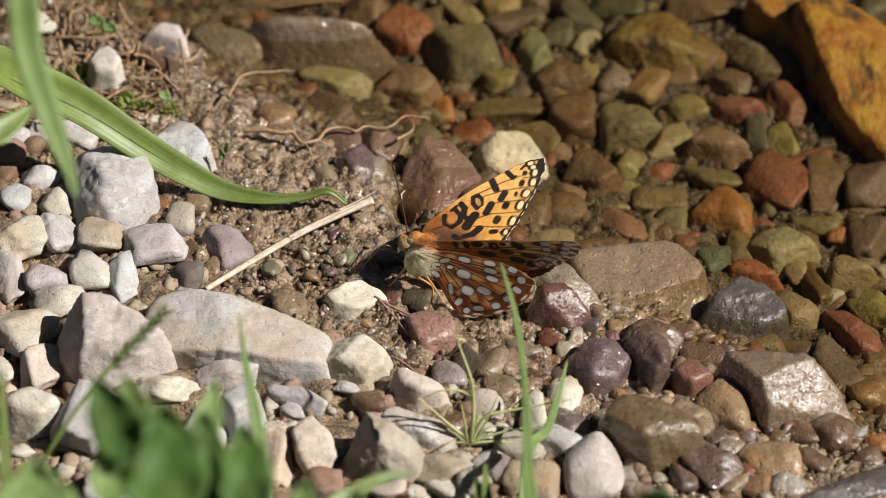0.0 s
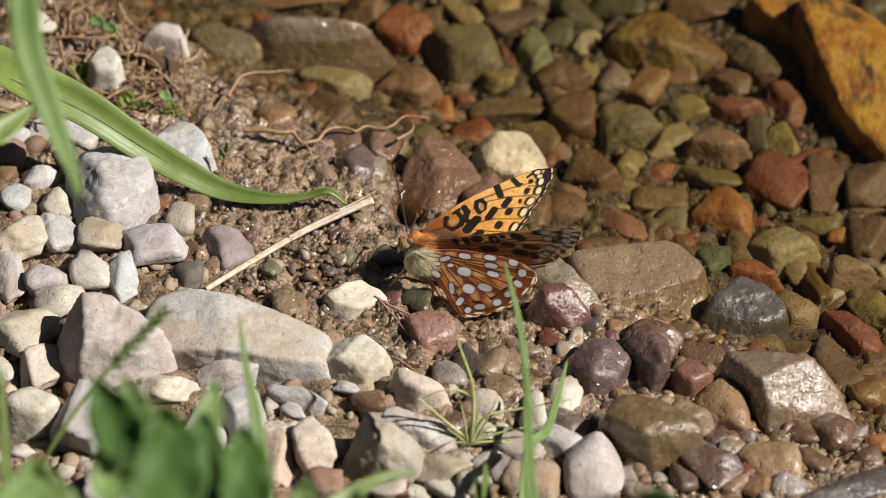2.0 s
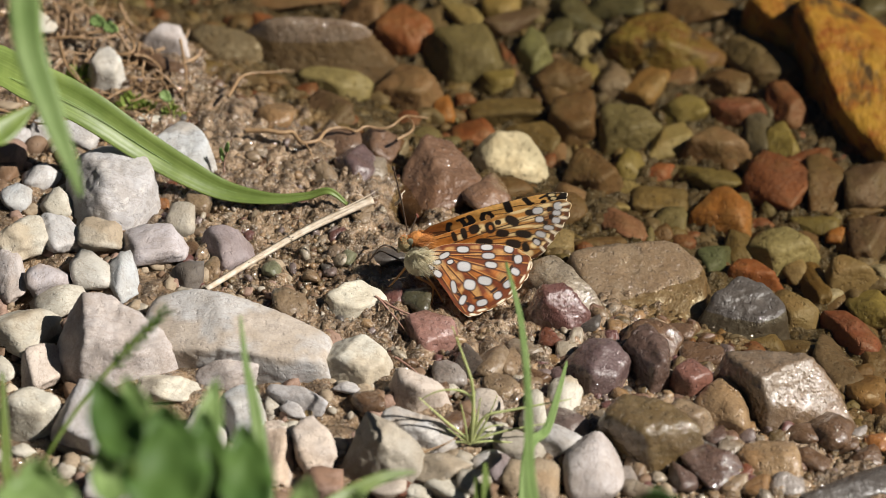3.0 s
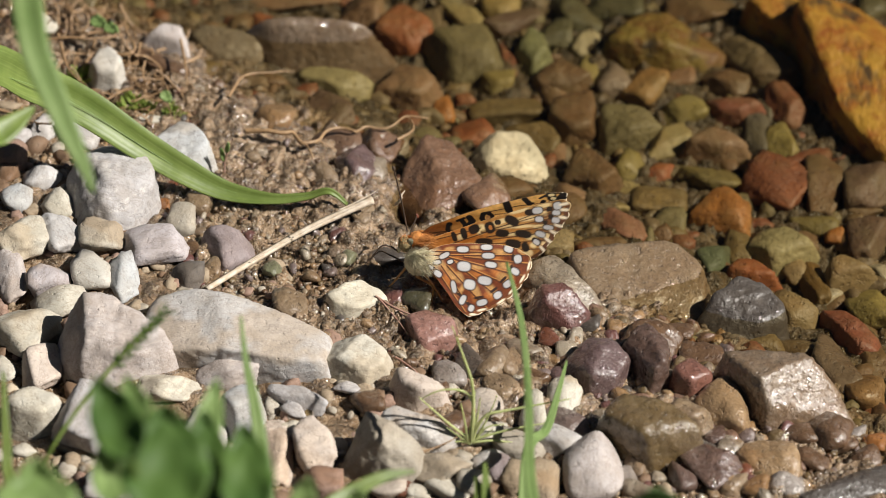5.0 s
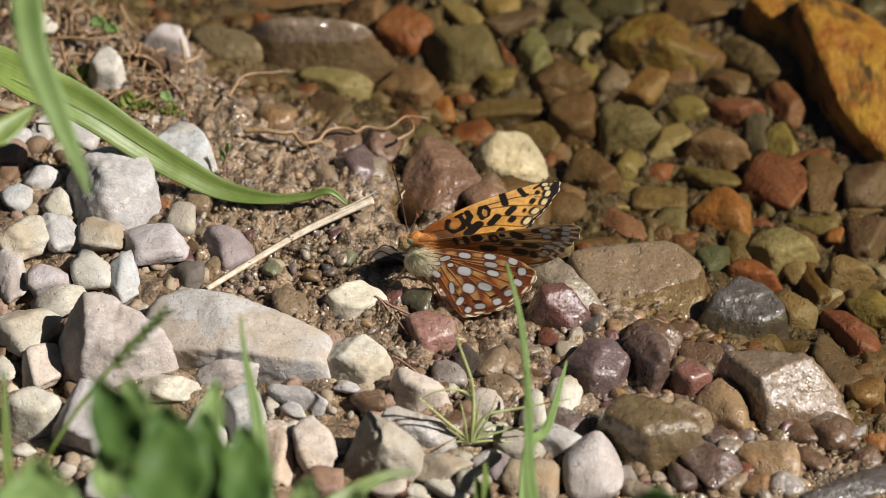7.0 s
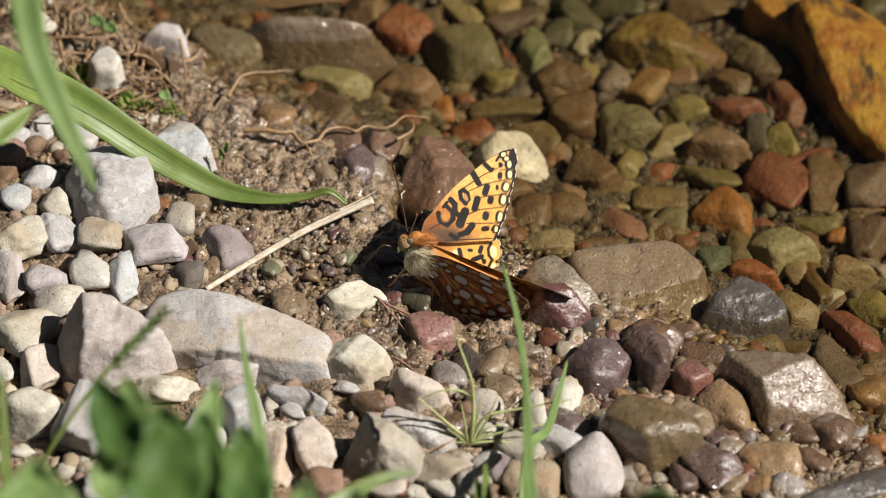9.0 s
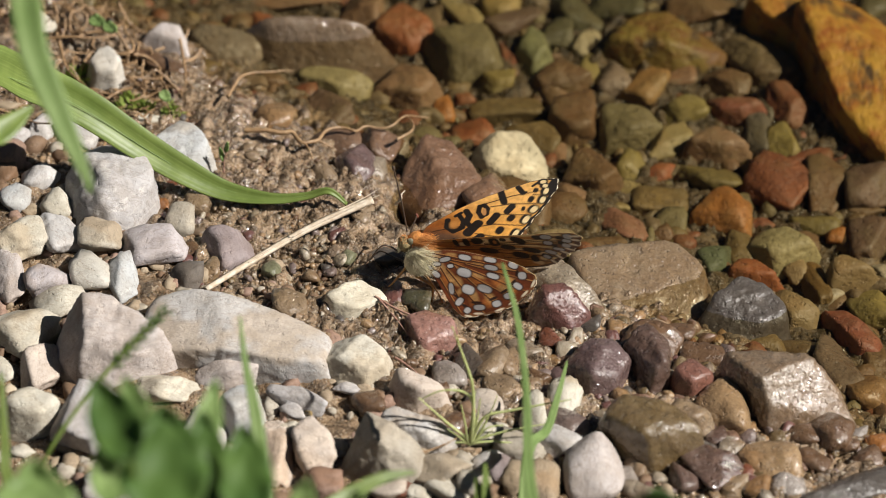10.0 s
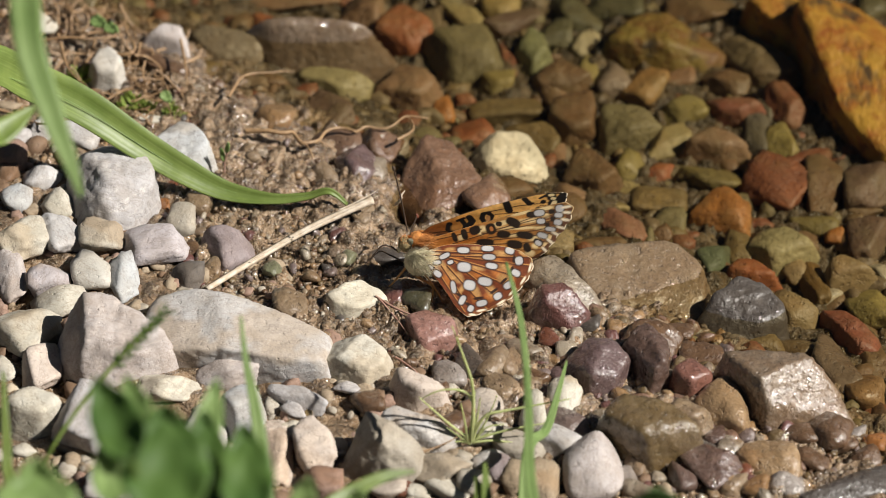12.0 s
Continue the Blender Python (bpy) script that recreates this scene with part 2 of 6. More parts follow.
def stone_points(detail, planes, sharp, seed, lumps):
    """A stone as the softened inside of several planes, scaled to one in each half length."""
    d, faces = BALLS[detail]
    r = np.random.RandomState(seed)
    n = r.normal(size=(planes, 3))
    n = np.vstack([n, -n + r.normal(size=(planes, 3)) * 0.5])
    n /= np.linalg.norm(n, axis=1)[:, None]
    n = np.vstack([n, np.eye(3), -np.eye(3)])
    far = np.concatenate([r.uniform(0.72, 1.1, 2 * planes), r.uniform(0.9, 1.25, 6)])
    if sharp > 8:                                    # corners knocked off
        chips = r.normal(size=(3, 3))
        n = np.vstack([n, chips / np.linalg.norm(chips, axis=1)[:, None]])
        far = np.concatenate([far, r.uniform(0.58, 0.78, 3)])
    reach = np.maximum(0, d @ n.T) / far
    radius = (reach ** sharp).sum(axis=1) ** (-1.0 / sharp)
    shift = r.uniform(0, 60, 3)
    wobble = np.array([noise.noise(Vector(p * 2.1 + shift)) + 0.6 * noise.noise(Vector(p * 5.3 + shift)) + 0.35 * noise.noise(Vector(p * 12 + shift)) for p in d])
    points = d * (radius * (1 + lumps * wobble))[:, None]
    low, high = points.min(axis=0), points.max(axis=0)
    return (points - (low + high) / 2) / ((high - low) / 2), faces


SHAPES = {"r": (4, 11.0, 0.065), "e": (5, 4.5, 0.035), "b": (3, 22.0, 0.06), "f": (4, 14.0, 0.06), "p": (5, 13.0, 0.07), "q": (4, 24.0, 0.06)}
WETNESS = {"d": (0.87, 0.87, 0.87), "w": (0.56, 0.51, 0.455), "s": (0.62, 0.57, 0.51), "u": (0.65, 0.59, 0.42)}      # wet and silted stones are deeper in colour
PLACES = {"d": "dry {} {} on the gravel bank", "w": "wet shiny {} {} at the water's edge", "s": "dripping wet glittering {} {} at the waterline",
          "u": "{} {} lying under clear shallow water"}


def stone(zone, colour, shape, x, y, z, a, b, c, yaw, seed):
    planes, sharp, lumps = SHAPES[shape]
    if zone == "d":                                  # the dry gravel is more broken than the washed stones
        sharp, lumps = sharp * 1.5, lumps * 1.15
    if zone == "u":
        sharp, lumps = sharp * 1.7, lumps * 0.9
    points, faces = stone_points(5 if a > 11 else 4 if a > 5 else 3, planes, sharp, seed, lumps)
    kind = "rounded pebble" if shape in "re" else "angular stone"
    ob = mesh_object("pebble" if shape in "re" else "stone", (points * (a * MM, b * MM, c * MM)).tolist(), faces, STONE[zone])
    ob.matrix_world = pose(x * MM, y * MM, z * MM, 0, 0, yaw)
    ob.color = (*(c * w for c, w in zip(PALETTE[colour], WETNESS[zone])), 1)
    return tagged(ob, PLACES[zone].format(WORDS[colour], kind), "stone", "stones of the stream bank")


def block(zone, colour, x, y, z, height, sharp, seed, sides, tops=()):
    """A broken stone: side faces by compass angle and distance, a sloping top, softened edges, half a height sunk in the ground."""
    r = np.random.RandomState(seed)
    size = max(d for _, d in sides)
    planes = []
    for angle, far in sides:
        lean = radians(r.uniform(4, 20))
        planes.append((math.cos(radians(angle)) * math.cos(lean), math.sin(radians(angle)) * math.cos(lean), math.sin(lean), far * math.cos(lean) + 0.1 * height))
    for tilt, way, far in tops or ((3, r.uniform(0, 360), 0.55), (24, r.uniform(0, 360), 0.62), (30, r.uniform(0, 360), 0.66)):
        tilt, way = radians(tilt), radians(way)
        planes.append((math.sin(tilt) * math.cos(way), math.sin(tilt) * math.sin(way), math.cos(tilt), height * far))
    planes.append((0, 0, -1, height * 0.6))
    planes = np.array(planes)
    d, faces = BALLS[5 if size > 5 else 4]
    d = d * (1, 1, height / max(size, height))
    d /= np.linalg.norm(d, axis=1)[:, None]
    reach = np.maximum(0, d @ planes[:, :3].T) / planes[:, 3]
    radius = (reach ** sharp).sum(axis=1) ** (-1.0 / sharp)
    shift = r.uniform(0, 60, 3)
    points = d * radius[:, None]
    wobble = np.array([noise.noise(Vector(p * 0.28 + shift)) + 0.55 * noise.noise(Vector(p * 0.75 + shift)) + 0.25 * noise.noise(Vector(p * 1.9 + shift)) for p in points])
    points = points + d * (wobble * 0.055 * min(size, 8))[:, None]
    ob = mesh_object("stone", (points * MM).tolist(), faces, RUSTY if colour in ("slab", "ochre") else STONE[zone])
    ob.matrix_world = pose(x * MM, y * MM, (z + 0.35 * height) * MM)
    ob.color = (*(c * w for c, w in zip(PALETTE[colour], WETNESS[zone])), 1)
    return tagged(ob, PLACES[zone].format(WORDS[colour], "broken stone"), "stone", "stones of the stream bank")


# ---- ground and water ----
def build_ground():
    steps = 112 * 1.12 ** np.arange(1, 50)
    fine = np.arange(-112, 112.1, 0.5)
    axis = np.concatenate([-steps[::-1], fine, steps])
    x, y = np.meshgrid(axis, axis, indexing="ij")
    z = ground_height(x, y)
    near = np.clip((260 - np.hypot(x, y)) / 100, 0, 1)          # fine relief only where it can be seen
    wet = np.clip((shore(x, y) + 60) / 20, 0, 1) * near
    for size, tall, seed in ((11, 1.0, 1), (4.3, 1.1, 2)):
        z = z + near * tall * lattice_noise(x, y, size, seed)
    for size, tall, seed in ((2.6, 1.6, 3), (1.3, 1.4, 4)):           # crumbs with creases between them
        z = z + wet * tall * (np.sqrt(np.abs(lattice_noise(x, y, size, seed))) - 0.4)
    k = len(axis)
    verts = (np.stack([x, y, z], axis=-1).reshape(-1, 3) * MM).tolist()
    faces = [(i * k + j, (i + 1) * k + j, (i + 1) * k + j + 1, i * k + j + 1) for i in range(k - 1) for j in range(k - 1)]
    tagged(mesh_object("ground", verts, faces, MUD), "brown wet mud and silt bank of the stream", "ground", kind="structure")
    # the stream: one sheet on the far side of the shore line
    along, out = Vector((0.754, -0.657, 0)), Vector((0.657, 0.754, 0))
    start = out * 8 + Vector((0, 0, -2.0))
    corners = [start + along * s * 30000 + out * w for s, w in ((-1, -4), (1, -4), (1, 30000), (-1, 30000))]
    tagged(mesh_object("water", [p * MM for p in corners], [(0, 1, 2, 3)], WATER, False),
           "clear shallow stream water over pebbles", "water", kind="structure")


def scatter(name, label, count, seed, zone, sizes, colours, inside, lift):
    """Small gravel that nobody could count, one mesh for each colour."""
    r = np.random.RandomState(seed)
    shapes = [stone_points(1 if sizes[1] < 1.3 else 2, 4, 18.0, 500 + k, 0.12) for k in range(8)]
    heaps = {c: ([], []) for c in colours}
    made = 0
    while made < count:
        x, y = r.uniform(-100, 100), r.uniform(-90, 95)
        if not inside(x, y, r):
            continue
        made += 1
        verts, faces = heaps[colours[r.randint(len(colours))]]
        p, f = shapes[r.randint(8)]
        size = sizes[0] + (sizes[1] - sizes[0]) * r.uniform() ** 2
        turn = np.array(Euler(r.uniform(-0.5, 0.5, 2).tolist() + [r.uniform(0, 6.3)]).to_matrix())
        p = (p * (size, size * r.uniform(0.6, 0.95), size * r.uniform(0.45, 0.75))) @ turn.T
        p = (p + (x, y, float(ground_height(x, y)) + size * lift)) * MM
        base = len(verts)
        verts.extend(p.tolist())
        faces.extend([[base + i for i in face] for face in f])
    for colour, (verts, faces) in heaps.items():
        ob = mesh_object(name, verts, faces, STONE[zone])
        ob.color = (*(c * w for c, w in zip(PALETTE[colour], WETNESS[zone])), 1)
        tagged(ob, label.format(WORDS[colour]), "gravel", kind="stuff")


build_ground()
scatter("mud_grains", "wet {} grit stuck in the mud", 9500, 11, "w", (0.2, 0.95), ("tan", "brown", "greytan", "olivebrown", "tanlt", "brown"),
        lambda x, y, r: -45 < shore(x, y) < 12, 0.12)
scatter("mud_gravel", "small wet {} gravel in the mud", 900, 12, "w", (0.5, 1.7), ("tan", "brown", "greytan", "purplered", "greybrown", "tanlt", "cream", "dkgrey", "purplegrey"),
        lambda x, y, r: -45 < shore(x, y) < 14 and not (-9 < x < 20 and -25 < y < 16), 0.3)
scatter("shore_gravel", "small wet broken {} gravel along the waterline", 520, 15, "w", (0.6, 2.4), ("tan", "tanor", "purplered", "tanlt", "pinkbrown", "purplegrey", "palegrey", "olivebrown"),
        lambda x, y, r: -22 < shore(x, y) < 16 and x > 14 and y < -14 and not (12 < x < 27 and y > -29) and x < 62, 0.2)
scatter("stream_gravel", "small {} gravel on the stream bed", 900, 13, "u", (1.0, 3.4), ("brown", "olivebrown", "redbrown", "taupe", "olivegrey", "taupe"),
        lambda x, y, r: shore(x, y) > 8, -0.1)
scatter("bank_gravel", "small dry {} gravel between the stones", 700, 14, "d", (0.8, 2.6), ("tan", "greytan", "pinkbrown", "brown"),
        lambda x, y, r: shore(x, y) < -30, 0.1)

# ---- stones ----
# dry stones of the bank: colour, shape, place, half lengths, turn
block("d", "ltgrey", -36.4, -34.3, 5.0, 7.5, 22, 901, ((-146, 12.6), (-100, 5.6), (-90, 7.0), (-5, 15.9), (60, 8.4), (73, 8.2), (102, 12.4), (165, 16.4)), tops=((7, -55, .50), (12, -150, .56), (10, 20, .56)))
block("d", "pinkgrey", -58.1, -36.5, 5.0, 12.0, 22, 902, ((-164, 8.9), (-134, 7.9), (-81, 5.7), (-67, 5.8), (-35, 8.6), (49, 5.1), (84, 6.1), (110, 7.5), (154, 8.9)), tops=((12, -50, .5), (62, 190, .62),))
block("d", "white", -15.7, -18.9, 3.2, 4.0, 40, 903, ((-141, 4.7), (-102, 3.5), (-73, 3.2), (-45, 3.9), (24, 4.6), (58, 3.5), (126, 2.2)), tops=((12, -70, .42), (16, 30, .45)))
block("d", "greytan", -10.5, -63.6, 5.0, 10.0, 30, 904, ((-112, 3.8), (-110, 3.7), (-75, 4.6), (-25, 6.2), (54, 2.6), (57, 2.6), (145, 4.2)), tops=((6, 90, .55), (36, -25, .5), (58, 190, .45),))
block("d", "bluegrey", -48.5, 23.3, 1.9, 7.0, 18, 910, ((-115, 4.5), (-43, 5.9), (26, 4.1), (52, 4.5), (147, 3.6)))
block("d", "ltgrey", -4.5, -57.0, 5.0, 5.0, 16, 913, ((-136, 3.8), (-114, 2.5), (-110, 2.4), (-55, 5.7), (62, 1.4), (140, 6.2)))
block("d", "cream", -15.7, -38.7, 4.3, 6.5, 44, 914, ((-133, 4.2), (-115, 3.4), (-49, 4.8), (-16, 5.4), (46, 4.5), (94, 4.1), (133, 4.8)), tops=((14, -40, .50), (30, 150, .52), (48, -100, .62)))
block("d", "pinkcream", -4.3, -46.1, 4.2, 6.0, 14, 915, ((-164, 3.6), (-120, 2.6), (-77, 2.9), (-24, 4.4), (62, 1.3), (105, 3.6)))
block("d", "pinkgrey", -53.1, 61.7, -2.9, 6.0, 16, 916, ((-107, 1.8), (10, 3.6), (77, 3.0), (137, 2.6)))
block("d", "cream", -71.3, -54.0, 5.0, 8.0, 12, 921, ((-134, 4.1), (-100, 2.9), (-53, 3.5), (-15, 4.5), (64, 3.1), (120, 2.6), (144, 3.3)))
block("d", "bluegrey", -35.1, -53.9, 5.0, 8.0, 16, 922, ((-160, 2.7), (-137, 2.5), (-61, 2.5), (4, 3.1), (78, 3.0), (130, 2.8)))
block("d", "creamgrey", -63.5, 48.9, 0.9, 6.5, 32, 940, ((-151, 3.1), (-90, 3.3), (-20, 2.8), (33, 2.0), (117, 2.8), (163, 2.3)))
stone("d", "cream", "r", -78.1, 65.0, 1.8, 4.9, 3.1, 1.9, 135, 1)
stone("d", "tan", "b", -81.0, 37.2, 3.5, 2.6, 1.6, 1.1, 0, 5)
stone("d", "pinkbrown", "b", -79.6, 20.3, 5.5, 4.1, 3.0, 2.3, 90, 6)
stone("d", "grey", "r", -79.3, 27.0, 4.7, 3.4, 3.4, 1.9, 90, 7)
stone("d", "ltgrey", "b", -74.2, 29.6, 4.3, 3.9, 2.6, 2.1, 90, 8)
stone("d", "ltgrey", "b", -67.7, 28.6, 4.0, 4.9, 3.4, 2.2, 150, 9)
stone("d", "cream", "r", -55.6, 34.7, 2.1, 3.8, 1.7, 1.1, 163, 10)
block("d", "grey", -60.2, 8.6, 3.4, 10.5, 13, 77, ((-165, 6.6), (-120, 8.2), (-80, 9.4), (-35, 7.4), (10, 7.0), (60, 9.0), (105, 11.2), (150, 8.6)), tops=((12, 30, .52), (44, 200, .58), (36, -60, .66), (30, 110, .66)))
stone("d", "ltgrey", "r", -73.6, 14.0, 5.5, 4.0, 3.7, 2.2, 90, 13)
stone("d", "brown", "r", -79.9, 14.9, 5.4, 3.3, 2.1, 1.5, 90, 14)
stone("d", "bluegrey", "r", -77.8, 7.0, 6.0, 3.2, 3.0, 1.8, 90, 15)
stone("d", "dkgrey", "r", -74.9, 10.0, 4.9, 1.3, 0.8, 0.6, 90, 16)
stone("d", "cream", "b", -70.0, 5.3, 6.0, 3.9, 3.3, 2.3, 115, 17)
stone("d", "brown", "r", -65.9, 5.9, 4.9, 3.3, 1.3, 1.0, 90, 18)
stone("d", "tan", "r", -74.8, 4.5, 5.4, 1.9, 1.4, 0.8, 0, 19)
stone("d", "cream", "r", -75.7, -5.4, 7.1, 6.5, 4.8, 3.4, 86, 20)
stone("d", "ltgrey", "r", -69.9, -3.2, 6.5, 6.1, 3.9, 2.5, 122, 21)
stone("d", "greytan", "p", -61.7, -4.6, 6.5, 5.6, 4.4, 2.8, 97, 22)
stone("d", "purplelt", "r", -52.2, -6.5, 6.1, 6.2, 5.3, 3.0, 17, 23)
stone("d", "greytan", "r", -47.9, 2.3, 4.7, 4.2, 3.0, 2.1, 90, 24)
stone("d", "purplegrey", "r", -38.7, -5.4, 5.0, 5.1, 4.4, 2.7, 121, 26)
stone("d", "pinkgrey", "r", -77.6, -15.7, 6.4, 7.2, 3.3, 2.4, 90, 30)
stone("d", "purplelt", "b", -70.4, -16.9, 6.8, 4.8, 4.1, 3.0, 79, 31)
stone("d", "creamgrey", "r", -63.0, -15.3, 6.4, 4.6, 4.0, 2.3, 145, 32)
stone("d", "bluegrey", "b", -56.7, -16.3, 6.5, 5.1, 3.5, 2.6, 115, 33)
stone("d", "cream", "r", -67.9, -22.5, 6.3, 5.0, 3.9, 2.2, 25, 34)
stone("d", "dkgrey", "b", -45.7, -14.2, 5.6, 3.0, 2.9, 1.9, 90, 35)
stone("d", "cream", "r", -75.1, -30.0, 6.8, 6.1, 5.3, 3.0, 145, 37)
stone("d", "pinkcream", "r", -70.5, -40.8, 6.6, 6.0, 3.6, 2.6, 90, 40)
stone("d", "cream", "r", -77.2, -40.0, 5.9, 4.2, 2.1, 1.5, 90, 41)
stone("d", "cream", "r", -75.6, -45.2, 5.6, 1.8, 1.8, 1.0, 0, 43)
stone("d", "cream", "r", -72.3, -60.9, 5.6, 2.4, 1.9, 1.1, 0, 44)
stone("d", "tan", "r", -64.2, -60.2, 5.7, 4.6, 1.7, 1.2, 149, 45)
stone("d", "grey", "b", -61.9, -56.2, 7.7, 7.3, 6.3, 4.5, 97, 46)
stone("d", "ltgrey", "b", -55.9, -70.6, 7.0, 5.5, 5.4, 3.4, 0, 47)
stone("d", "cream", "r", -48.0, -45.7, 6.3, 6.0, 3.4, 2.2, 171, 48)
stone("d", "pinkgrey", "r", -38.0, -41.6, 6.4, 5.8, 3.5, 2.3, 0, 49)
stone("d", "ltgrey", "b", -41.3, -59.3, 6.8, 5.9, 3.9, 3.1, 90, 51)
stone("d", "pinkcream", "r", -28.8, -61.4, 6.4, 8.7, 3.0, 2.4, 96, 52)
stone("d", "cream", "r", -26.0, -55.7, 5.6, 2.6, 1.6, 1.1, 67, 53)
stone("d", "pinkcream", "b", -22.2, -62.4, 6.8, 5.2, 4.6, 3.0, 141, 54)
stone("d", "grey", "r", -25.2, -47.9, 6.2, 5.8, 2.8, 1.9, 141, 55)
stone("d", "grey", "b", -25.7, -51.0, 5.7, 2.7, 1.8, 1.2, 134, 56)
stone("d", "grey", "r", -17.0, -44.7, 5.4, 2.6, 1.4, 0.9, 0, 61)
stone("d", "greytan", "b", -0.4, -66.7, 6.5, 5.8, 3.9, 2.5, 0, 64)
stone("d", "cream", "r", 1.1, -71.0, 6.1, 4.3, 3.1, 1.8, 158, 65)
stone("d", "ltgrey", "b", -9.6, -71.2, 5.9, 3.4, 2.2, 1.4, 0, 66)
stone("d", "pinkbrown", "b", -20.7, -70.7, 6.2, 3.7, 3.3, 2.1, 0, 67)
stone("d", "cream", "r", -4.1, -71.8, 5.6, 2.4, 1.9, 1.1, 0, 69)
stone("d", "ltgrey", "b", 7.3, -47.9, 4.6, 3.5, 2.8, 1.7, 0, 70)
stone("d", "cream", "b", 8.0, -56.0, 5.2, 4.2, 3.0, 1.9, 21, 71)
stone("d", "ltgrey", "b", 8.0, -63.3, 5.6, 3.1, 2.5, 1.6, 0, 72)
stone("d", "cream", "b", 15.6, -49.8, 4.4, 4.7, 2.6, 2.1, 90, 73)
stone("d", "cream", "r", 21.4, -45.1, 3.8, 4.7, 3.2, 2.3, 90, 74)
stone("d", "ltgrey", "b", 19.5, -58.3, 4.9, 4.4, 3.4, 2.3, 133, 76)
stone("d", "pinkgrey", "e", 25.9, -65.7, 6.0, 8.5, 5.4, 3.9, 93, 77)
stone("d", "greytan", "r", 13.3, -59.1, 5.1, 4.9, 3.4, 1.9, 159, 240)
stone("d", "tan", "r", 13.2, -68.6, 5.8, 3.5, 3.1, 1.9, 71, 242)
stone("d", "tan", "b", 17.0, -70.3, 6.1, 4.6, 3.3, 2.5, 74, 243)
stone("d", "purplegrey", "r", 10.3, -65.7, 5.8, 3.4, 2.6, 1.9, 90, 244)
stone("d", "greytan", "b", 5.4, -70.5, 6.2, 3.3, 3.2, 2.1, 90, 245)
# wet stones along the shore: colour, shape, place, half lengths, turn
block("s", "greybrown", 59.3, -42.5, -1.8, 12.0, 34, 905, ((-142, 5.6), (-140, 5.5), (-73, 4.9), (32, 7.8), (48, 6.4), (87, 5.4), (124, 9.3)), tops=((6, 90, .52), (44, -52, .40), (60, 200, .75),))
block("w", "darkrock", -0.4, 23.0, -5.0, 7.0, 30, 906, ((-149, 8.3), (-98, 9.4), (-58, 8.0), (-17, 7.6), (25, 6.2), (34, 6.3), (80, 8.9), (153, 6.4), (174, 7.1)), tops=((16, 10, .52), (30, 205, .56), (20, -75, .60)))
block("w", "olivebrown", 35.9, -57.0, 2.2, 10.0, 12, 907, ((-126, 4.9), (-64, 5.1), (27, 6.9), (46, 5.3), (76, 5.2), (103, 6.2), (160, 8.2)))
block("w", "dkgrey", 53.8, -13.7, -7.4, 8.0, 14, 908, ((-139, 7.3), (-84, 5.6), (-64, 5.6), (-4, 7.8), (33, 6.3), (77, 5.6), (134, 5.1), (148, 5.4)), tops=((12, -50, .5), (40, -110, .55),))
block("w", "tan", 35.3, -6.7, -5.7, 5.0, 12, 909, ((-160, 10.2), (-130, 7.8), (-113, 7.4), (-101, 8.5), (-28, 13.3), (-5, 13.1), (17, 12.7), (47, 12.8), (94, 9.9), (109, 10.4)), tops=((7, -60, .5), (25, -70, .7),))
block("w", "purplered", 19.9, -20.0, 0.0, 8.0, 26, 917, ((-107, 2.5), (-104, 2.5), (-50, 4.3), (49, 2.7), (104, 3.0), (142, 3.6)), tops=((8, 60, .55), (45, -60, .42), (60, 190, .5),))
block("w", "greybrown", -25.6, 66.1, -10.1, 14.0, 10, 920, ((-120, 4.7), (-89, 1.8), (-61, 5.2), (80, 2.2), (84, 1.8), (95, 2.0)), tops=((10, -90, .5), (30, -70, .6),))
block("w", "tan", 43.0, -50.2, 1.4, 6.0, 12, 937, ((-146, 3.0), (-103, 2.6), (-46, 3.5), (47, 1.5), (58, 1.5), (152, 3.3)))
block("w", "pinkred", 43.9, -39.4, 0.5, 6.0, 14, 938, ((-157, 3.2), (-113, 2.9), (-59, 2.6), (-26, 3.3), (45, 2.1), (132, 2.3)))
block("s", "palegrey", 21.2, -12.6, -0.1, 5.0, 12, 939, ((-129, 2.9), (-94, 5.7), (3, 6.6), (38, 3.3), (98, 6.3), (147, 6.8)))
# a greyish slab; the shadow over it is put into its dark colour
block("w", "dkgrey", -10.3, -4.5, 1.4, 2.0, 12, 941, ((-155, 3.5), (-98, 2.5), (-72, 2.7), (9, 3.6), (68, 2.3), (125, 2.4)))
stone("w", "brown", "f", -53.6, 53.7, 0.4, 6.1, 2.7, 1.9, 135, 4)
stone("w", "tan", "b", -44.6, 8.6, 3.5, 3.2, 2.5, 2.0, 90, 25)
stone("w", "brown", "r", -45.3, -4.9, 4.2, 2.8, 1.6, 1.1, 90, 27)
stone("w", "redbrown", "r", -50.3, 13.3, 3.2, 2.4, 1.6, 1.1, 90, 28)
stone("w", "orange", "r", -51.2, 8.5, 3.5, 1.8, 1.3, 0.9, 90, 29)
stone("w", "tan", "r", -42.2, -11.8, 4.7, 2.9, 2.2, 1.6, 90, 36)
stone("w", "yellow", "r", -23.7, -50.9, 5.3, 2.2, 1.0, 0.7, 90, 57)
stone("w", "brown", "r", -13.2, -48.2, 5.6, 3.2, 3.2, 1.8, 0, 60)
stone("w", "redbrown", "r", -6.7, -70.8, 5.5, 2.4, 2.1, 1.1, 0, 68)
stone("w", "purplegrey", "r", 21.2, -53.0, 3.9, 5.5, 3.3, 2.1, 132, 75)
stone("w", "cream", "r", 27.0, -50.4, 2.8, 1.8, 1.4, 1.0, 90, 78)
stone("w", "tanlt", "r", 49.3, -46.7, 2.0, 6.6, 5.2, 3.2, 127, 81)
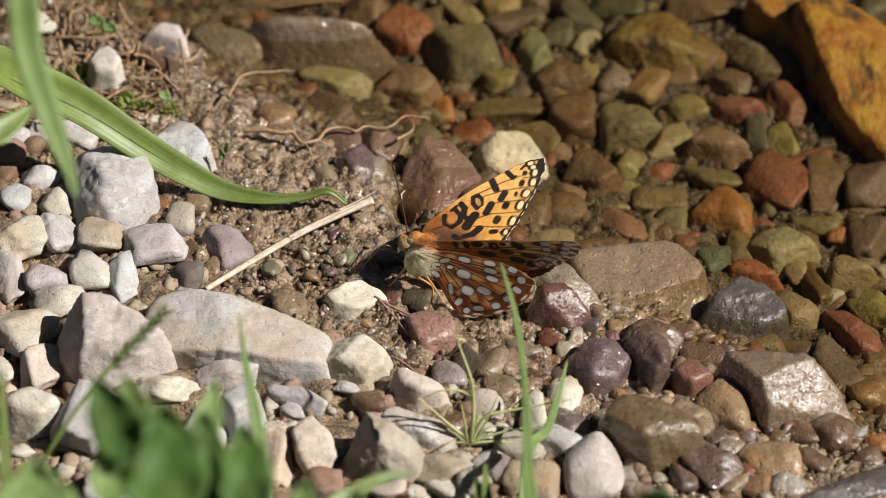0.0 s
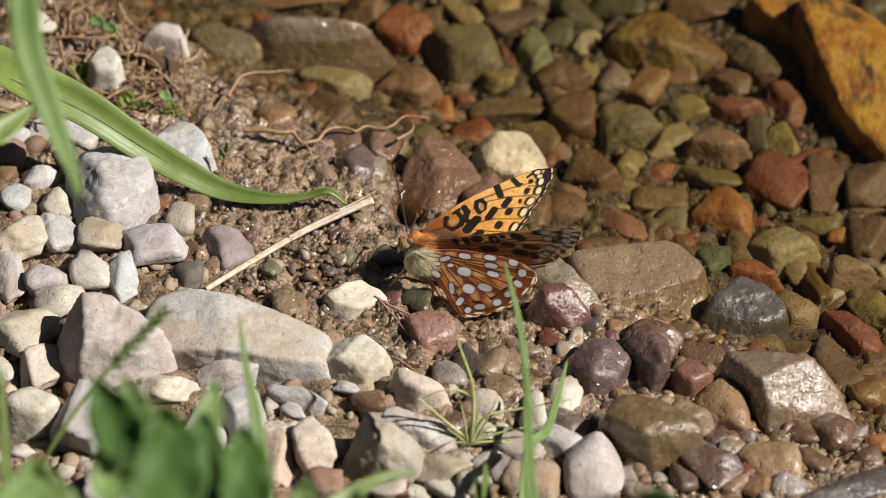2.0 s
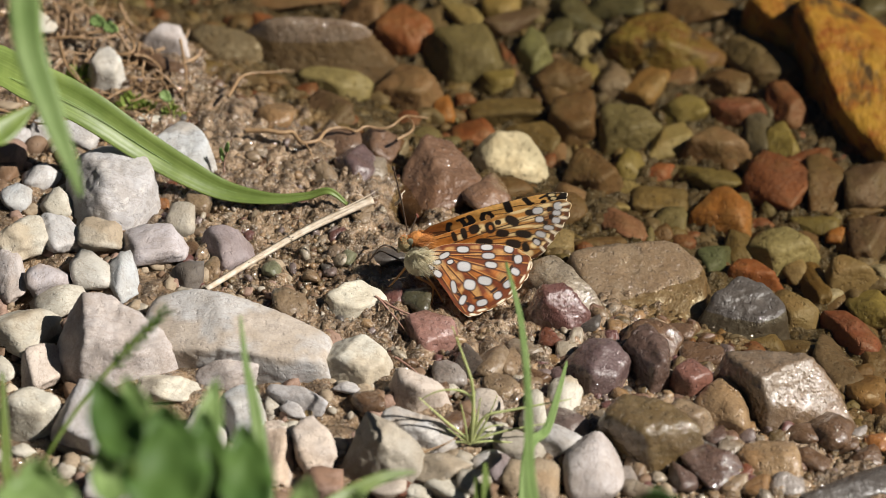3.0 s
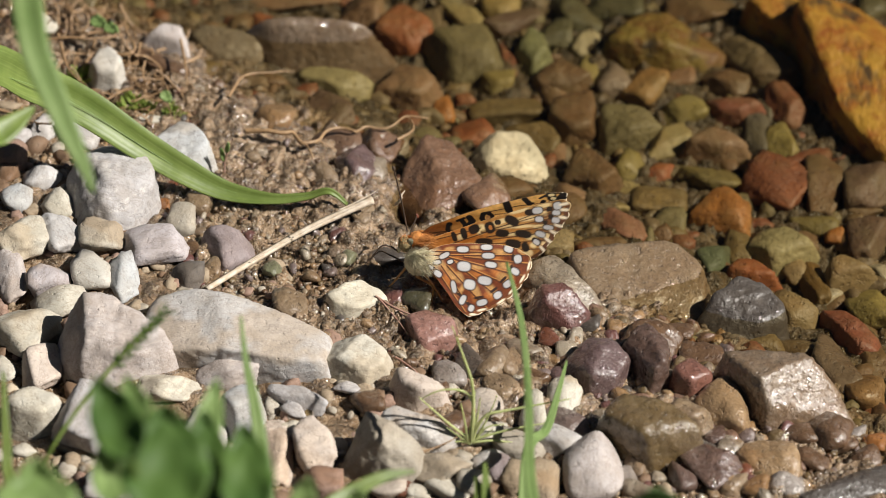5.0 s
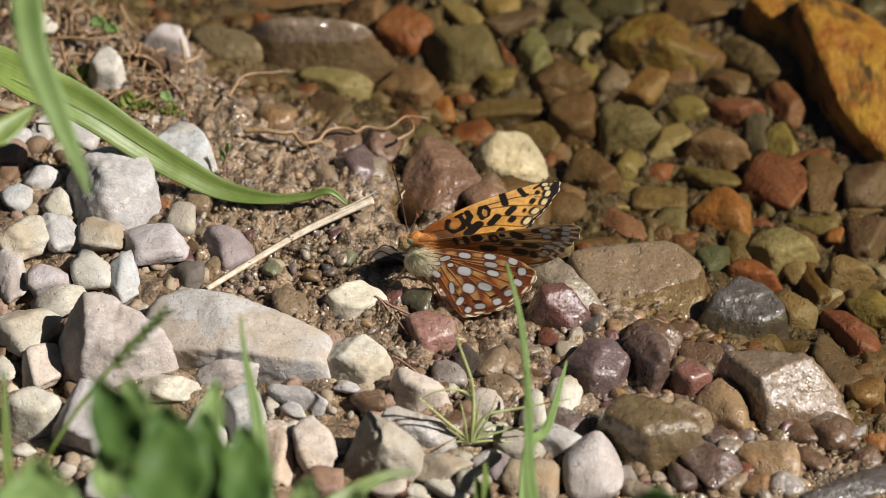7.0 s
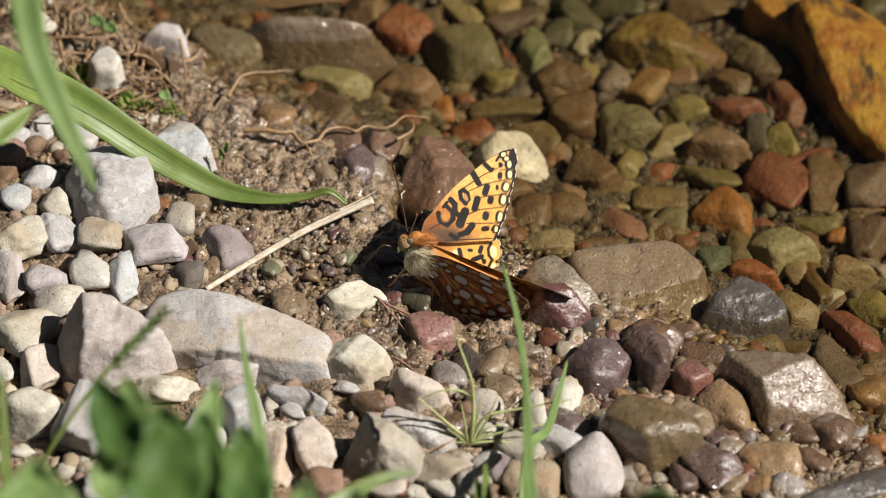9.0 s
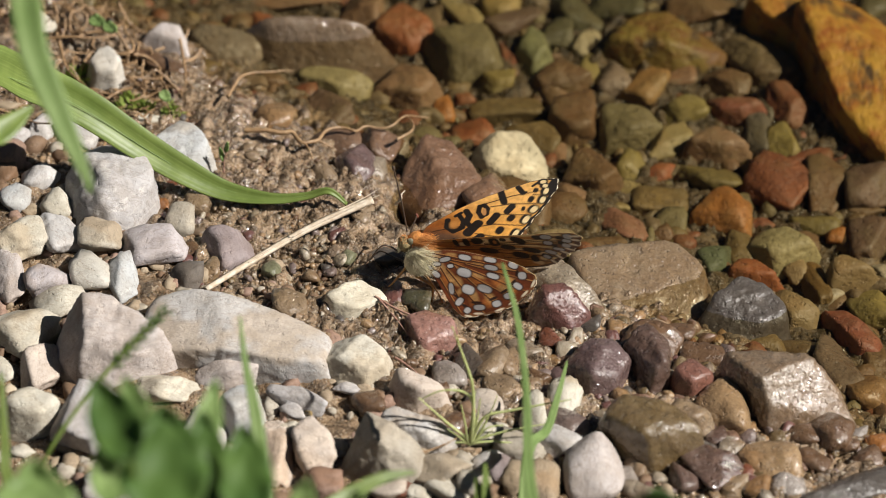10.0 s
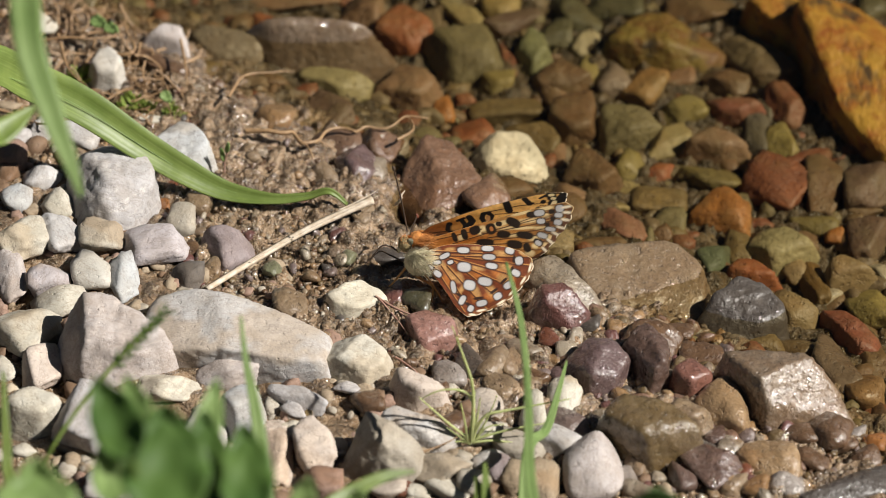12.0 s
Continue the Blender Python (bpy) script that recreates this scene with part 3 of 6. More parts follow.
stone("s", "tanlt", "r", 56.9, -60.0, 2.3, 6.1, 4.9, 2.7, 159, 83)
stone("w", "brown", "b", 67.6, -50.8, 0.5, 4.9, 4.3, 3.1, 80, 84)
stone("w", "grey", "r", 72.9, -47.4, -2.4, 1.9, 1.7, 1.1, 90, 85)
stone("w", "brown", "r", 73.5, -57.1, 0.2, 3.1, 2.9, 1.6, 0, 86)
stone("w", "tanor", "b", 75.1, -32.7, -6.0, 4.7, 3.8, 3.0, 90, 87)
stone("w", "brown", "r", 77.7, -40.2, -5.3, 5.0, 1.8, 1.4, 90, 88)
stone("w", "orange", "r", 75.7, -50.4, -2.2, 2.2, 2.2, 1.2, 0, 89)
stone("w", "greybrown", "b", 70.2, -24.1, -7.2, 9.8, 3.9, 3.0, 115, 90)
stone("w", "brown", "b", 46.3, -28.6, -0.9, 4.3, 3.0, 1.9, 0, 93)
stone("w", "dkgrey", "r", 26.3, -22.1, 0.9, 2.7, 2.2, 1.4, 58, 98)
stone("w", "tanor", "r", 30.8, -22.5, 0.6, 2.3, 1.8, 1.3, 90, 99)
stone("w", "brown", "b", 37.0, -26.7, 0.9, 5.3, 3.6, 2.3, 156, 100)
block("w", "purplebrown", 36.4, -34.6, 0.4, 8.0, 26, 101, ((-150, 2.6), (-95, 6.4), (-60, 5.6), (0, 2.9), (45, 4.6), (95, 7.6), (140, 4.4)), tops=((30, 200, .5), (35, 20, .55), (14, 90, .6)))
block("s", "purple", 27.8, -36.6, 1.2, 7.0, 16, 102, ((-140, 4.8), (-80, 5.0), (-30, 4.2), (30, 4.6), (80, 4.8), (140, 5.0)), tops=((20, -30, .5), (26, 170, .52), (18, 80, .58)))
stone("w", "cream", "b", 21.9, -31.5, 2.0, 2.5, 2.0, 1.6, 90, 103)
stone("w", "cream", "b", 23.3, -26.5, 1.4, 2.1, 1.7, 1.3, 90, 104)
stone("w", "redbrown", "r", 19.2, -27.3, 1.8, 2.6, 2.3, 1.4, 90, 105)
stone("w", "purplegrey", "r", 24.8, -31.2, 1.6, 2.2, 2.2, 1.2, 0, 106)
stone("w", "purplered", "r", -9.0, -16.1, 2.8, 4.1, 1.9, 1.4, 95, 108)
stone("w", "dkgreen", "r", -4.6, -18.2, 2.9, 3.5, 3.1, 1.9, 71, 109)
block("w", "pinkmauve", -2.2, -27.4, 2.0, 5.0, 22, 110, ((-160, 3.4), (-115, 4.6), (-60, 3.6), (0, 4.2), (60, 3.2), (120, 4.0)), tops=((12, -60, .5), (16, 80, .55)))
stone("w", "green", "r", -17.4, -5.5, 2.5, 2.2, 2.0, 1.2, 90, 111)
stone("w", "green", "r", -30.8, -10.3, 3.8, 2.5, 1.9, 1.4, 90, 112)
stone("w", "purplered", "r", -19.4, 1.5, 2.0, 1.8, 1.7, 1.0, 90, 113)
stone("w", "tan", "r", -27.4, -21.2, 4.6, 3.6, 3.3, 2.0, 90, 114)
stone("s", "purple", "q", -16.1, 22.9, 0.3, 6.2, 4.1, 2.9, 87, 115)
stone("w", "wetrock", "b", -11.8, 33.1, -3.1, 5.7, 4.8, 3.5, 90, 117)
stone("w", "tanor", "r", -31.3, 40.0, -0.8, 5.1, 4.5, 2.7, 114, 118)
stone("w", "wetrock", "r", -19.9, 31.6, -1.4, 4.8, 4.1, 2.3, 0, 119)
stone("w", "greytan", "r", -41.7, 66.0, -5.1, 7.0, 4.9, 3.1, 122, 122)
stone("w", "tan", "r", -36.0, 52.9, -3.7, 2.9, 2.4, 1.4, 152, 126)
stone("w", "olivebrown", "r", 64.1, -19.3, -7.5, 4.8, 2.6, 1.7, 0, 211)
stone("w", "brown", "r", 62.7, -51.4, 0.8, 3.7, 2.7, 1.5, 0, 214)
stone("w", "brown", "r", 42.1, -20.9, -2.1, 3.2, 2.7, 1.5, 0, 215)
stone("s", "purplebrown", "q", 46.6, -62.2, 3.1, 5.7, 4.5, 2.7, 126, 216)
stone("s", "dkgrey", "r", 43.2, -56.3, 2.6, 4.3, 3.4, 1.9, 25, 217)
stone("w", "greytan", "r", 49.6, -57.2, 2.1, 2.7, 2.6, 1.5, 90, 218)
stone("s", "tan", "r", 50.1, -67.0, 2.8, 2.7, 2.6, 1.5, 90, 219)
stone("s", "grey", "r", 59.5, -65.7, 2.2, 3.2, 3.0, 1.7, 0, 220)
stone("w", "purplebrown", "b", 41.4, -66.0, 3.4, 3.0, 2.6, 1.9, 90, 221)
stone("w", "tan", "r", 39.2, -60.4, 3.0, 2.7, 2.6, 1.5, 90, 222)
stone("w", "tanor", "r", 54.0, -67.1, 2.6, 2.7, 2.6, 1.5, 90, 223)
stone("w", "brown", "r", 64.3, -58.4, 1.2, 3.4, 2.3, 1.4, 141, 224)
stone("w", "brown", "r", 69.5, -53.5, 0.1, 3.2, 1.9, 1.3, 0, 225)
stone("w", "grey", "r", 30.7, -66.6, 4.0, 3.2, 2.7, 1.5, 0, 226)
stone("w", "tan", "r", 33.2, -62.4, 3.5, 3.7, 1.9, 1.4, 100, 227)
stone("w", "greytan", "b", 34.0, -69.6, 4.1, 3.2, 2.6, 1.6, 0, 228)
stone("w", "brown", "r", 17.0, -38.7, 2.8, 2.5, 2.4, 1.4, 90, 229)
stone("w", "redbrown", "r", 17.9, -43.4, 3.0, 2.1, 2.1, 1.1, 0, 230)
stone("w", "tan", "r", 12.1, -34.5, 3.0, 4.4, 2.6, 1.9, 90, 231)
stone("w", "tan", "r", 8.6, -36.6, 3.6, 4.1, 3.2, 2.3, 90, 232)
stone("w", "greytan", "r", 14.6, -30.8, 2.5, 3.7, 3.0, 1.7, 0, 233)
stone("w", "dkgrey", "r", 4.6, -35.1, 3.5, 5.3, 2.7, 1.9, 95, 234)
stone("w", "grey", "r", 1.1, -39.5, 4.1, 3.4, 3.2, 1.9, 90, 235)
stone("w", "tan", "r", 10.0, -42.8, 3.7, 3.2, 3.2, 1.8, 0, 236)
stone("w", "tan", "r", 15.0, -42.2, 3.2, 2.7, 2.6, 1.5, 90, 237)
stone("w", "purple", "r", 20.5, -38.4, 2.5, 2.5, 2.3, 1.4, 90, 238)
stone("w", "brown", "r", -1.4, -45.2, 4.5, 2.7, 2.6, 1.5, 90, 239)
stone("w", "brown", "r", 1.6, -54.9, 5.2, 3.4, 3.2, 1.9, 90, 241)
stone("w", "dkgrey", "b", 70.6, -66.7, 1.8, 9.9, 3.6, 2.4, 22, 246)
stone("w", "greytan", "r", -13.2, 40.8, -5.7, 3.2, 2.7, 1.5, 0, 247)
stone("w", "wetrock", "r", 7.9, 8.9, -2.0, 4.2, 3.4, 1.9, 0, 248)
stone("w", "tan", "r", -14.9, 8.1, 1.4, 3.0, 2.4, 1.5, 61, 249)
stone("w", "tan", "r", -21.8, 21.0, 0.9, 2.7, 2.6, 1.5, 90, 250)
stone("w", "darkrock", "q", 8.3, 17.6, -3.4, 7.8, 5.2, 4.0, 118, 251)
stone("w", "greytan", "q", -13.5, 25.0, -1.2, 5.1, 3.2, 2.2, 90, 252)
stone("w", "greytan", "q", -8.9, 35.6, -5.2, 3.5, 2.6, 1.8, 90, 253)
stone("w", "purplebrown", "q", 47.0, -53.5, 1.9, 2.4, 2.4, 1.3, 0, 254)
stone("w", "redbrown", "q", 51.3, -63.0, 2.3, 2.4, 2.3, 1.3, 90, 255)
stone("w", "purplered", "q", 43.1, -61.1, 2.7, 2.4, 2.1, 1.3, 90, 256)
# stones on the stream bed: colour, shape, place, half lengths, turn
block("u", "slab", 82.0, 63.8, -15.5, 12.0, 26, 911, ((-164, 9.2), (-145, 12.2), (-89, 22.9), (-23, 16.2), (13, 11.8), (41, 12.8), (98, 23.0), (159, 18.5)), tops=((10, -80, .5), (28, 40, .6),))
block("u", "slab", 65.5, 82.0, -15.0, 8.0, 18, 912, ((-151, 3.7), (-124, 3.2), (-124, 3.3), (5, 5.6), (73, 6.7), (149, 7.3)))
block("u", "ochre", 42.7, 77.3, -15.0, 7.0, 12, 918, ((-112, 6.7), (-88, 6.0), (-52, 8.9), (48, 6.0), (84, 5.7), (131, 7.0), (148, 8.5)))
block("u", "taupe", 61.1, 73.8, -15.0, 4.0, 12, 919, ((-152, 4.7), (-93, 7.1), (-52, 8.8), (35, 3.8), (63, 5.1), (115, 8.1)))
block("u", "redor", -7.7, 81.4, -15.0, 6.0, 10, 923, ((-117, 4.3), (-44, 5.3), (-14, 5.5), (46, 3.8), (133, 4.5), (159, 4.5)))
block("u", "pinkbrown", -7.0, 61.3, -13.1, 6.0, 10, 924, ((-106, 4.4), (-46, 5.4), (25, 5.2), (60, 4.0), (143, 4.0), (157, 4.8)))
block("u", "green", 17.4, 75.8, -15.0, 5.0, 14, 925, ((-142, 3.3), (-45, 3.9), (9, 2.7), (40, 3.2), (158, 2.4)))
block("u", "brown", 23.0, 67.1, -15.0, 5.0, 14, 926, ((-147, 5.3), (-90, 3.8), (-59, 4.3), (52, 2.3), (136, 3.4)))
block("u", "olivegrey", 35.7, 51.1, -15.0, 6.0, 12, 927, ((-167, 5.4), (-79, 3.8), (-55, 3.7), (41, 4.4), (82, 4.0), (147, 6.2)))
block("u", "pinkbrown", 51.8, 45.5, -15.0, 6.0, 16, 928, ((-103, 2.8), (-75, 3.4), (51, 2.1), (131, 2.7)))
block("u", "red", 55.9, 56.9, -15.0, 5.0, 14, 929, ((-155, 3.9), (-97, 2.3), (-63, 3.2), (51, 3.0), (82, 1.8)))
block("u", "red", 73.7, -13.9, -12.0, 6.0, 14, 930, ((-148, 1.7), (-90, 5.3), (-9, 5.4), (44, 2.8), (95, 5.4)))
block("u", "tan", 75.3, 7.9, -15.0, 6.0, 14, 931, ((-177, 4.1), (-76, 1.8), (-70, 2.1), (60, 1.5), (124, 3.3)))
block("u", "brown", 28.0, 36.2, -14.5, 6.0, 14, 932, ((-117, 4.3), (-47, 4.9), (37, 3.2), (101, 5.4), (161, 4.3)))
block("u", "redor", 56.8, 5.8, -12.9, 5.0, 16, 933, ((-109, 2.5), (-82, 2.5), (42, 2.1), (81, 2.2), (148, 3.2)))
block("u", "teal", 49.7, 9.9, -12.7, 4.0, 14, 934, ((-158, 2.5), (-45, 2.8), (-9, 2.2), (124, 2.2)))
block("u", "tan", 63.8, -7.1, -11.3, 6.0, 14, 935, ((-151, 2.8), (-77, 4.3), (-24, 4.6), (49, 2.1), (134, 4.7)))
block("u", "greenwhite", 62.7, 14.8, -15.0, 6.0, 10, 936, ((-130, 4.3), (-65, 3.3), (-57, 3.7), (51, 3.9), (90, 4.4), (151, 5.5)))
stone("u", "redor", "r", -34.9, 82.1, -11.5, 3.4, 2.9, 1.7, 151, 120)
stone("u", "tan", "r", -39.2, 84.7, -11.6, 1.8, 1.6, 0.9, 0, 121)
stone("u", "greenwhite", "r", -20.7, 58.8, -8.4, 7.3, 3.5, 2.3, 173, 124)
stone("u", "purplebrown", "r", -21.5, 44.9, -5.3, 5.8, 4.8, 2.7, 157, 125)
stone("u", "pinkbrown", "r", -15.9, 87.0, -13.5, 6.4, 4.9, 3.6, 90, 128)
stone("u", "pinkbrown", "r", -29.3, 92.3, -14.3, 9.5, 2.7, 1.8, 5, 129)
stone("u", "olivecream", "b", 4.6, 86.7, -14.1, 8.5, 2.9, 2.2, 119, 131)
stone("u", "olivegrey", "r", 3.6, 74.2, -13.1, 8.1, 7.1, 4.4, 106, 132)
stone("u", "taupe", "r", -2.1, 85.0, -14.3, 5.3, 2.3, 1.7, 90, 133)
stone("u", "yellow", "r", 11.4, 90.7, -14.1, 4.0, 3.7, 2.1, 0, 134)
stone("u", "purplebrown", "r", 13.3, 85.7, -14.2, 6.1, 3.0, 2.0, 30, 135)
stone("u", "dkgreen", "r", 22.2, 81.6, -14.1, 4.0, 3.3, 2.2, 90, 137)
stone("u", "redbrown", "b", 12.7, 73.5, -14.4, 6.1, 1.8, 1.4, 103, 138)
stone("u", "oliveyel", "b", 10.0, 66.5, -14.0, 4.2, 3.7, 2.3, 0, 139)
stone("u", "dkgreen", "r", 25.5, 88.0, -14.0, 7.2, 3.3, 2.4, 135, 140)
stone("u", "dkgreen", "r", 33.3, 90.1, -13.9, 6.1, 4.7, 2.6, 0, 141)
stone("u", "cream", "b", 27.7, 77.7, -14.1, 3.4, 3.4, 2.1, 90, 142)
stone("u", "oliveyel", "r", 28.2, 70.6, -14.4, 5.0, 2.1, 1.5, 90, 143)
stone("u", "purplegrey", "r", 32.8, 67.4, -13.9, 5.0, 3.5, 2.5, 92, 144)
stone("u", "brown", "b", 21.8, 62.5, -14.1, 4.5, 3.4, 2.1, 158, 146)
stone("u", "brown", "b", 24.6, 53.5, -13.4, 6.2, 4.9, 3.9, 90, 147)
stone("u", "olivebrown", "r", 12.3, 58.1, -13.9, 7.6, 3.9, 2.5, 0, 148)
stone("u", "redor", "b", 4.4, 62.0, -14.5, 2.1, 1.9, 1.2, 0, 149)
stone("u", "orange", "r", 0.1, 56.4, -12.8, 3.2, 2.7, 1.7, 118, 150)
stone("u", "redor", "b", 5.8, 47.3, -11.4, 4.7, 3.7, 2.3, 0, 151)
block("u", "creamw", 12.2, 36.4, -14.0, 9.0, 16, 152, ((-150, 5.6), (-105, 5.2), (-62, 5.0), (-20, 6.4), (30, 5.6), (75, 5.6), (120, 6.0), (165, 6.6)), tops=((8, -60, .5), (34, -30, .62), (36, 170, .64)))
stone("u", "olivebrown", "b", 17.4, 49.6, -14.0, 5.7, 3.5, 2.4, 153, 153)
stone("u", "pinkbrown", "r", 21.5, 43.7, -14.4, 4.3, 1.9, 1.3, 85, 154)
stone("u", "tanor", "b", 38.7, 64.8, -13.8, 4.9, 4.1, 2.8, 60, 157)
stone("u", "oliveyel", "r", 45.8, 56.9, -13.9, 5.4, 4.8, 2.7, 161, 159)
stone("u", "olivecream", "b", 42.5, 47.3, -14.0, 5.1, 3.6, 2.3, 21, 160)
stone("u", "redbrown", "b", 65.8, 58.3, -13.6, 5.6, 4.2, 3.3, 88, 162)
stone("u", "dkgrey", "r", 59.6, 50.1, -14.1, 5.3, 2.9, 2.1, 80, 163)
stone("u", "oliveyel", "b", 64.6, 47.3, -13.9, 5.1, 3.3, 2.6, 90, 164)
stone("u", "brown", "b", 50.6, 88.9, -13.9, 7.2, 4.2, 2.7, 0, 167)
stone("u", "pinkbrown", "r", 45.3, 68.1, -14.3, 3.9, 2.8, 1.6, 22, 168)
stone("u", "brown", "r", 54.5, 66.5, -14.2, 5.1, 3.0, 2.0, 153, 169)
stone("u", "redbrown", "r", 69.1, 42.6, -14.3, 4.9, 2.7, 1.8, 0, 170)
stone("u", "olive", "r", 49.8, 37.0, -13.8, 6.5, 4.3, 2.8, 0, 171)
stone("u", "redor", "b", 41.2, 39.1, -14.3, 3.0, 2.7, 1.7, 0, 172)
stone("u", "oliveyel", "b", 35.1, 40.7, -14.0, 4.2, 3.2, 2.5, 93, 173)
stone("u", "olivecream", "r", 35.9, 33.6, -14.3, 3.7, 2.8, 1.6, 0, 174)
stone("u", "olivecream", "r", 32.0, 27.1, -12.7, 3.4, 1.5, 1.0, 0, 175)
stone("u", "pinkred", "r", 33.3, 18.2, -10.2, 5.3, 3.5, 2.1, 142, 176)
stone("u", "olivebrown", "r", 40.6, 30.4, -14.0, 5.5, 4.3, 2.4, 0, 177)
stone("u", "orange", "r", 52.0, 26.4, -13.7, 6.1, 5.6, 3.1, 0, 178)
stone("u", "redbrown", "r", 62.7, 34.4, -13.6, 6.4, 5.9, 3.3, 150, 179)
stone("u", "brown", "r", 72.1, 34.8, -13.8, 8.4, 3.8, 2.8, 90, 180)
stone("u", "purplebrown", "r", 79.8, 33.8, -13.6, 5.8, 4.6, 3.2, 90, 181)
stone("u", "brown", "r", 78.9, 28.3, -14.6, 4.1, 1.3, 0.9, 0, 182)
stone("u", "olive", "r", 69.2, 23.8, -14.3, 4.9, 2.5, 1.7, 163, 184)
stone("u", "orange", "b", 73.5, 20.7, -14.2, 2.9, 2.3, 1.8, 90, 185)
stone("u", "purplebrown", "r", 79.4, 18.9, -13.8, 6.1, 4.1, 2.9, 90, 186)
stone("u", "olivebrown", "b", 54.9, 15.9, -14.0, 4.6, 3.1, 2.4, 97, 188)
stone("u", "pinkbrown", "r", 45.0, 22.8, -14.6, 5.0, 1.1, 0.9, 114, 189)
stone("u", "ochre", "r", 68.6, 6.6, -14.2, 6.3, 2.5, 1.8, 96, 192)
stone("u", "grey", "r", 71.2, 3.5, -14.4, 2.7, 2.4, 1.3, 0, 194)
stone("u", "oliveyel", "r", 78.3, -0.3, -13.8, 5.3, 4.6, 2.9, 90, 195)
stone("u", "tan", "r", 65.1, 10.4, -14.3, 2.9, 2.4, 1.6, 80, 196)
stone("u", "grey", "r", 80.6, 10.5, -14.4, 3.0, 2.0, 1.4, 90, 197)
stone("u", "dkgreen", "r", 83.6, 90.1, -13.9, 4.7, 3.8, 2.6, 90, 198)
stone("u", "purplegrey", "r", 76.8, 86.4, -14.2, 3.6, 3.5, 2.0, 90, 199)
stone("u", "olivecream", "r", 82.2, 83.9, -14.5, 2.4, 2.3, 1.3, 0, 200)
stone("u", "brown", "r", 21.6, 20.1, -7.9, 4.9, 4.1, 2.4, 32, 201)
stone("u", "pinkbrown", "r", 23.8, 27.7, -10.7, 3.3, 2.8, 1.6, 0, 202)
stone("u", "brown", "r", 28.6, 8.0, -6.5, 5.0, 2.7, 1.8, 163, 203)
stone("u", "greytan", "r", 19.2, 7.2, -4.5, 4.9, 3.0, 1.9, 0, 204)
stone("u", "brown", "r", 16.3, 16.8, -5.8, 4.3, 3.8, 2.4, 90, 205)
stone("u", "olivegrey", "r", 42.4, 23.3, -13.7, 3.6, 3.3, 2.0, 90, 206)
stone("u", "brown", "r", 66.8, 18.9, -14.3, 3.3, 2.8, 1.6, 0, 207)
stone("u", "dkgrey", "r", 62.3, 59.3, -14.3, 4.8, 2.2, 1.6, 90, 208)
stone("u", "brown", "r", 12.2, 25.1, -7.2, 4.9, 3.6, 2.0, 0, 209)
stone("u", "brown", "r", 75.2, 18.9, -14.3, 3.8, 2.2, 1.6, 90, 210)
stone("u", "olivebrown", "r", 57.4, -19.6, -6.0, 4.4, 2.4, 1.6, 0, 212)
stone("u", "brown", "r", 76.9, -19.4, -10.2, 7.0, 3.3, 2.4, 101, 213)

# ---- plants ----
def ribbon(name, points, widths, material, fold=0.15, parent=None, side=(1, 0, 0.0)):
    """A grass blade along a smooth line: a folded strip with a little thickness."""
    p = [Vector(q) for q in points]
    verts, faces = [], []
    steps = 6
    line, wide = [], []
    for i in range(len(p) - 1):
        a, b, c, d = p[max(i - 1, 0)], p[i], p[i + 1], p[min(i + 2, len(p) - 1)]
        for s in range(steps + (i == len(p) - 2)):
            t = s / steps
            line.append(0.5 * ((2 * b) + (c - a) * t + (2 * a - 5 * b + 4 * c - d) * t * t + (3 * b - a - 3 * c + d) * t ** 3))
            wide.append(widths[i] * (1 - t) + widths[i + 1] * t)
    view = Vector((0, -0.62, 0.78))
    for i, (q, w) in enumerate(zip(line, wide)):
        go = (line[min(i + 1, len(line) - 1)] - line[max(i - 1, 0)]).normalized()
        across = go.cross(view).normalized()
        rise = across.cross(go).normalized()
        for s, h in ((-1, 0), (-0.55, -fold * 0.75), (0, -fold), (0.55, -fold * 0.75), (1, 0)):
            verts.append((q + across * s * w / 2 + rise * h * w) * MM)
    for i in range(len(line) - 1):
        for k in range(4):
            faces.append((i * 5 + k, i * 5 + k + 1, i * 5 + k + 6, i * 5 + k + 5))
    ob = mesh_object(name, verts, faces, material)
    layer = ob.data.uv_layers.new(name="along")
    run = [0.0]
    for a, b in zip(line, line[1:]):
        run.append(run[-1] + (b - a).length)
    for loop, spot in zip(ob.data.loops, layer.data):
        i, k = divmod(loop.vertex_index, 5)
        spot.uv = ((-1, -0.55, 0, 0.55, 1)[k] * wide[len(wide) // 3] / 2, run[i])
    solid = ob.modifiers.new("thick", "SOLIDIFY")
    solid.thickness, solid.offset = 0.00025, 0
    ob.parent = parent
    return ob


def strand(name, points, thick, material, parent=None, taper=True):
    """A thin round stem, root or leg along a smooth line."""
    data = bpy.data.curves.new(name, "CURVE")
    data.dimensions, data.bevel_depth, data.bevel_resolution, data.resolution_u = "3D", thick / 2 * MM, 2, 6
    line = data.splines.new("NURBS")
    line.points.add(len(points) - 1)
    for k, (q, point) in enumerate(zip(points, line.points)):
        point.co = (*(c * MM for c in q), 1)
        point.radius = 1 - 0.7 * k / (len(points) - 1) if taper else 1
    line.use_endpoint_u, line.order_u = True, 3
    data.materials.append(material)
    ob = new(name, bpy.data.meshes.new_from_object(new("line", data)))
    bpy.data.objects.remove(bpy.data.objects["line"])
    ob.parent = parent
    return ob


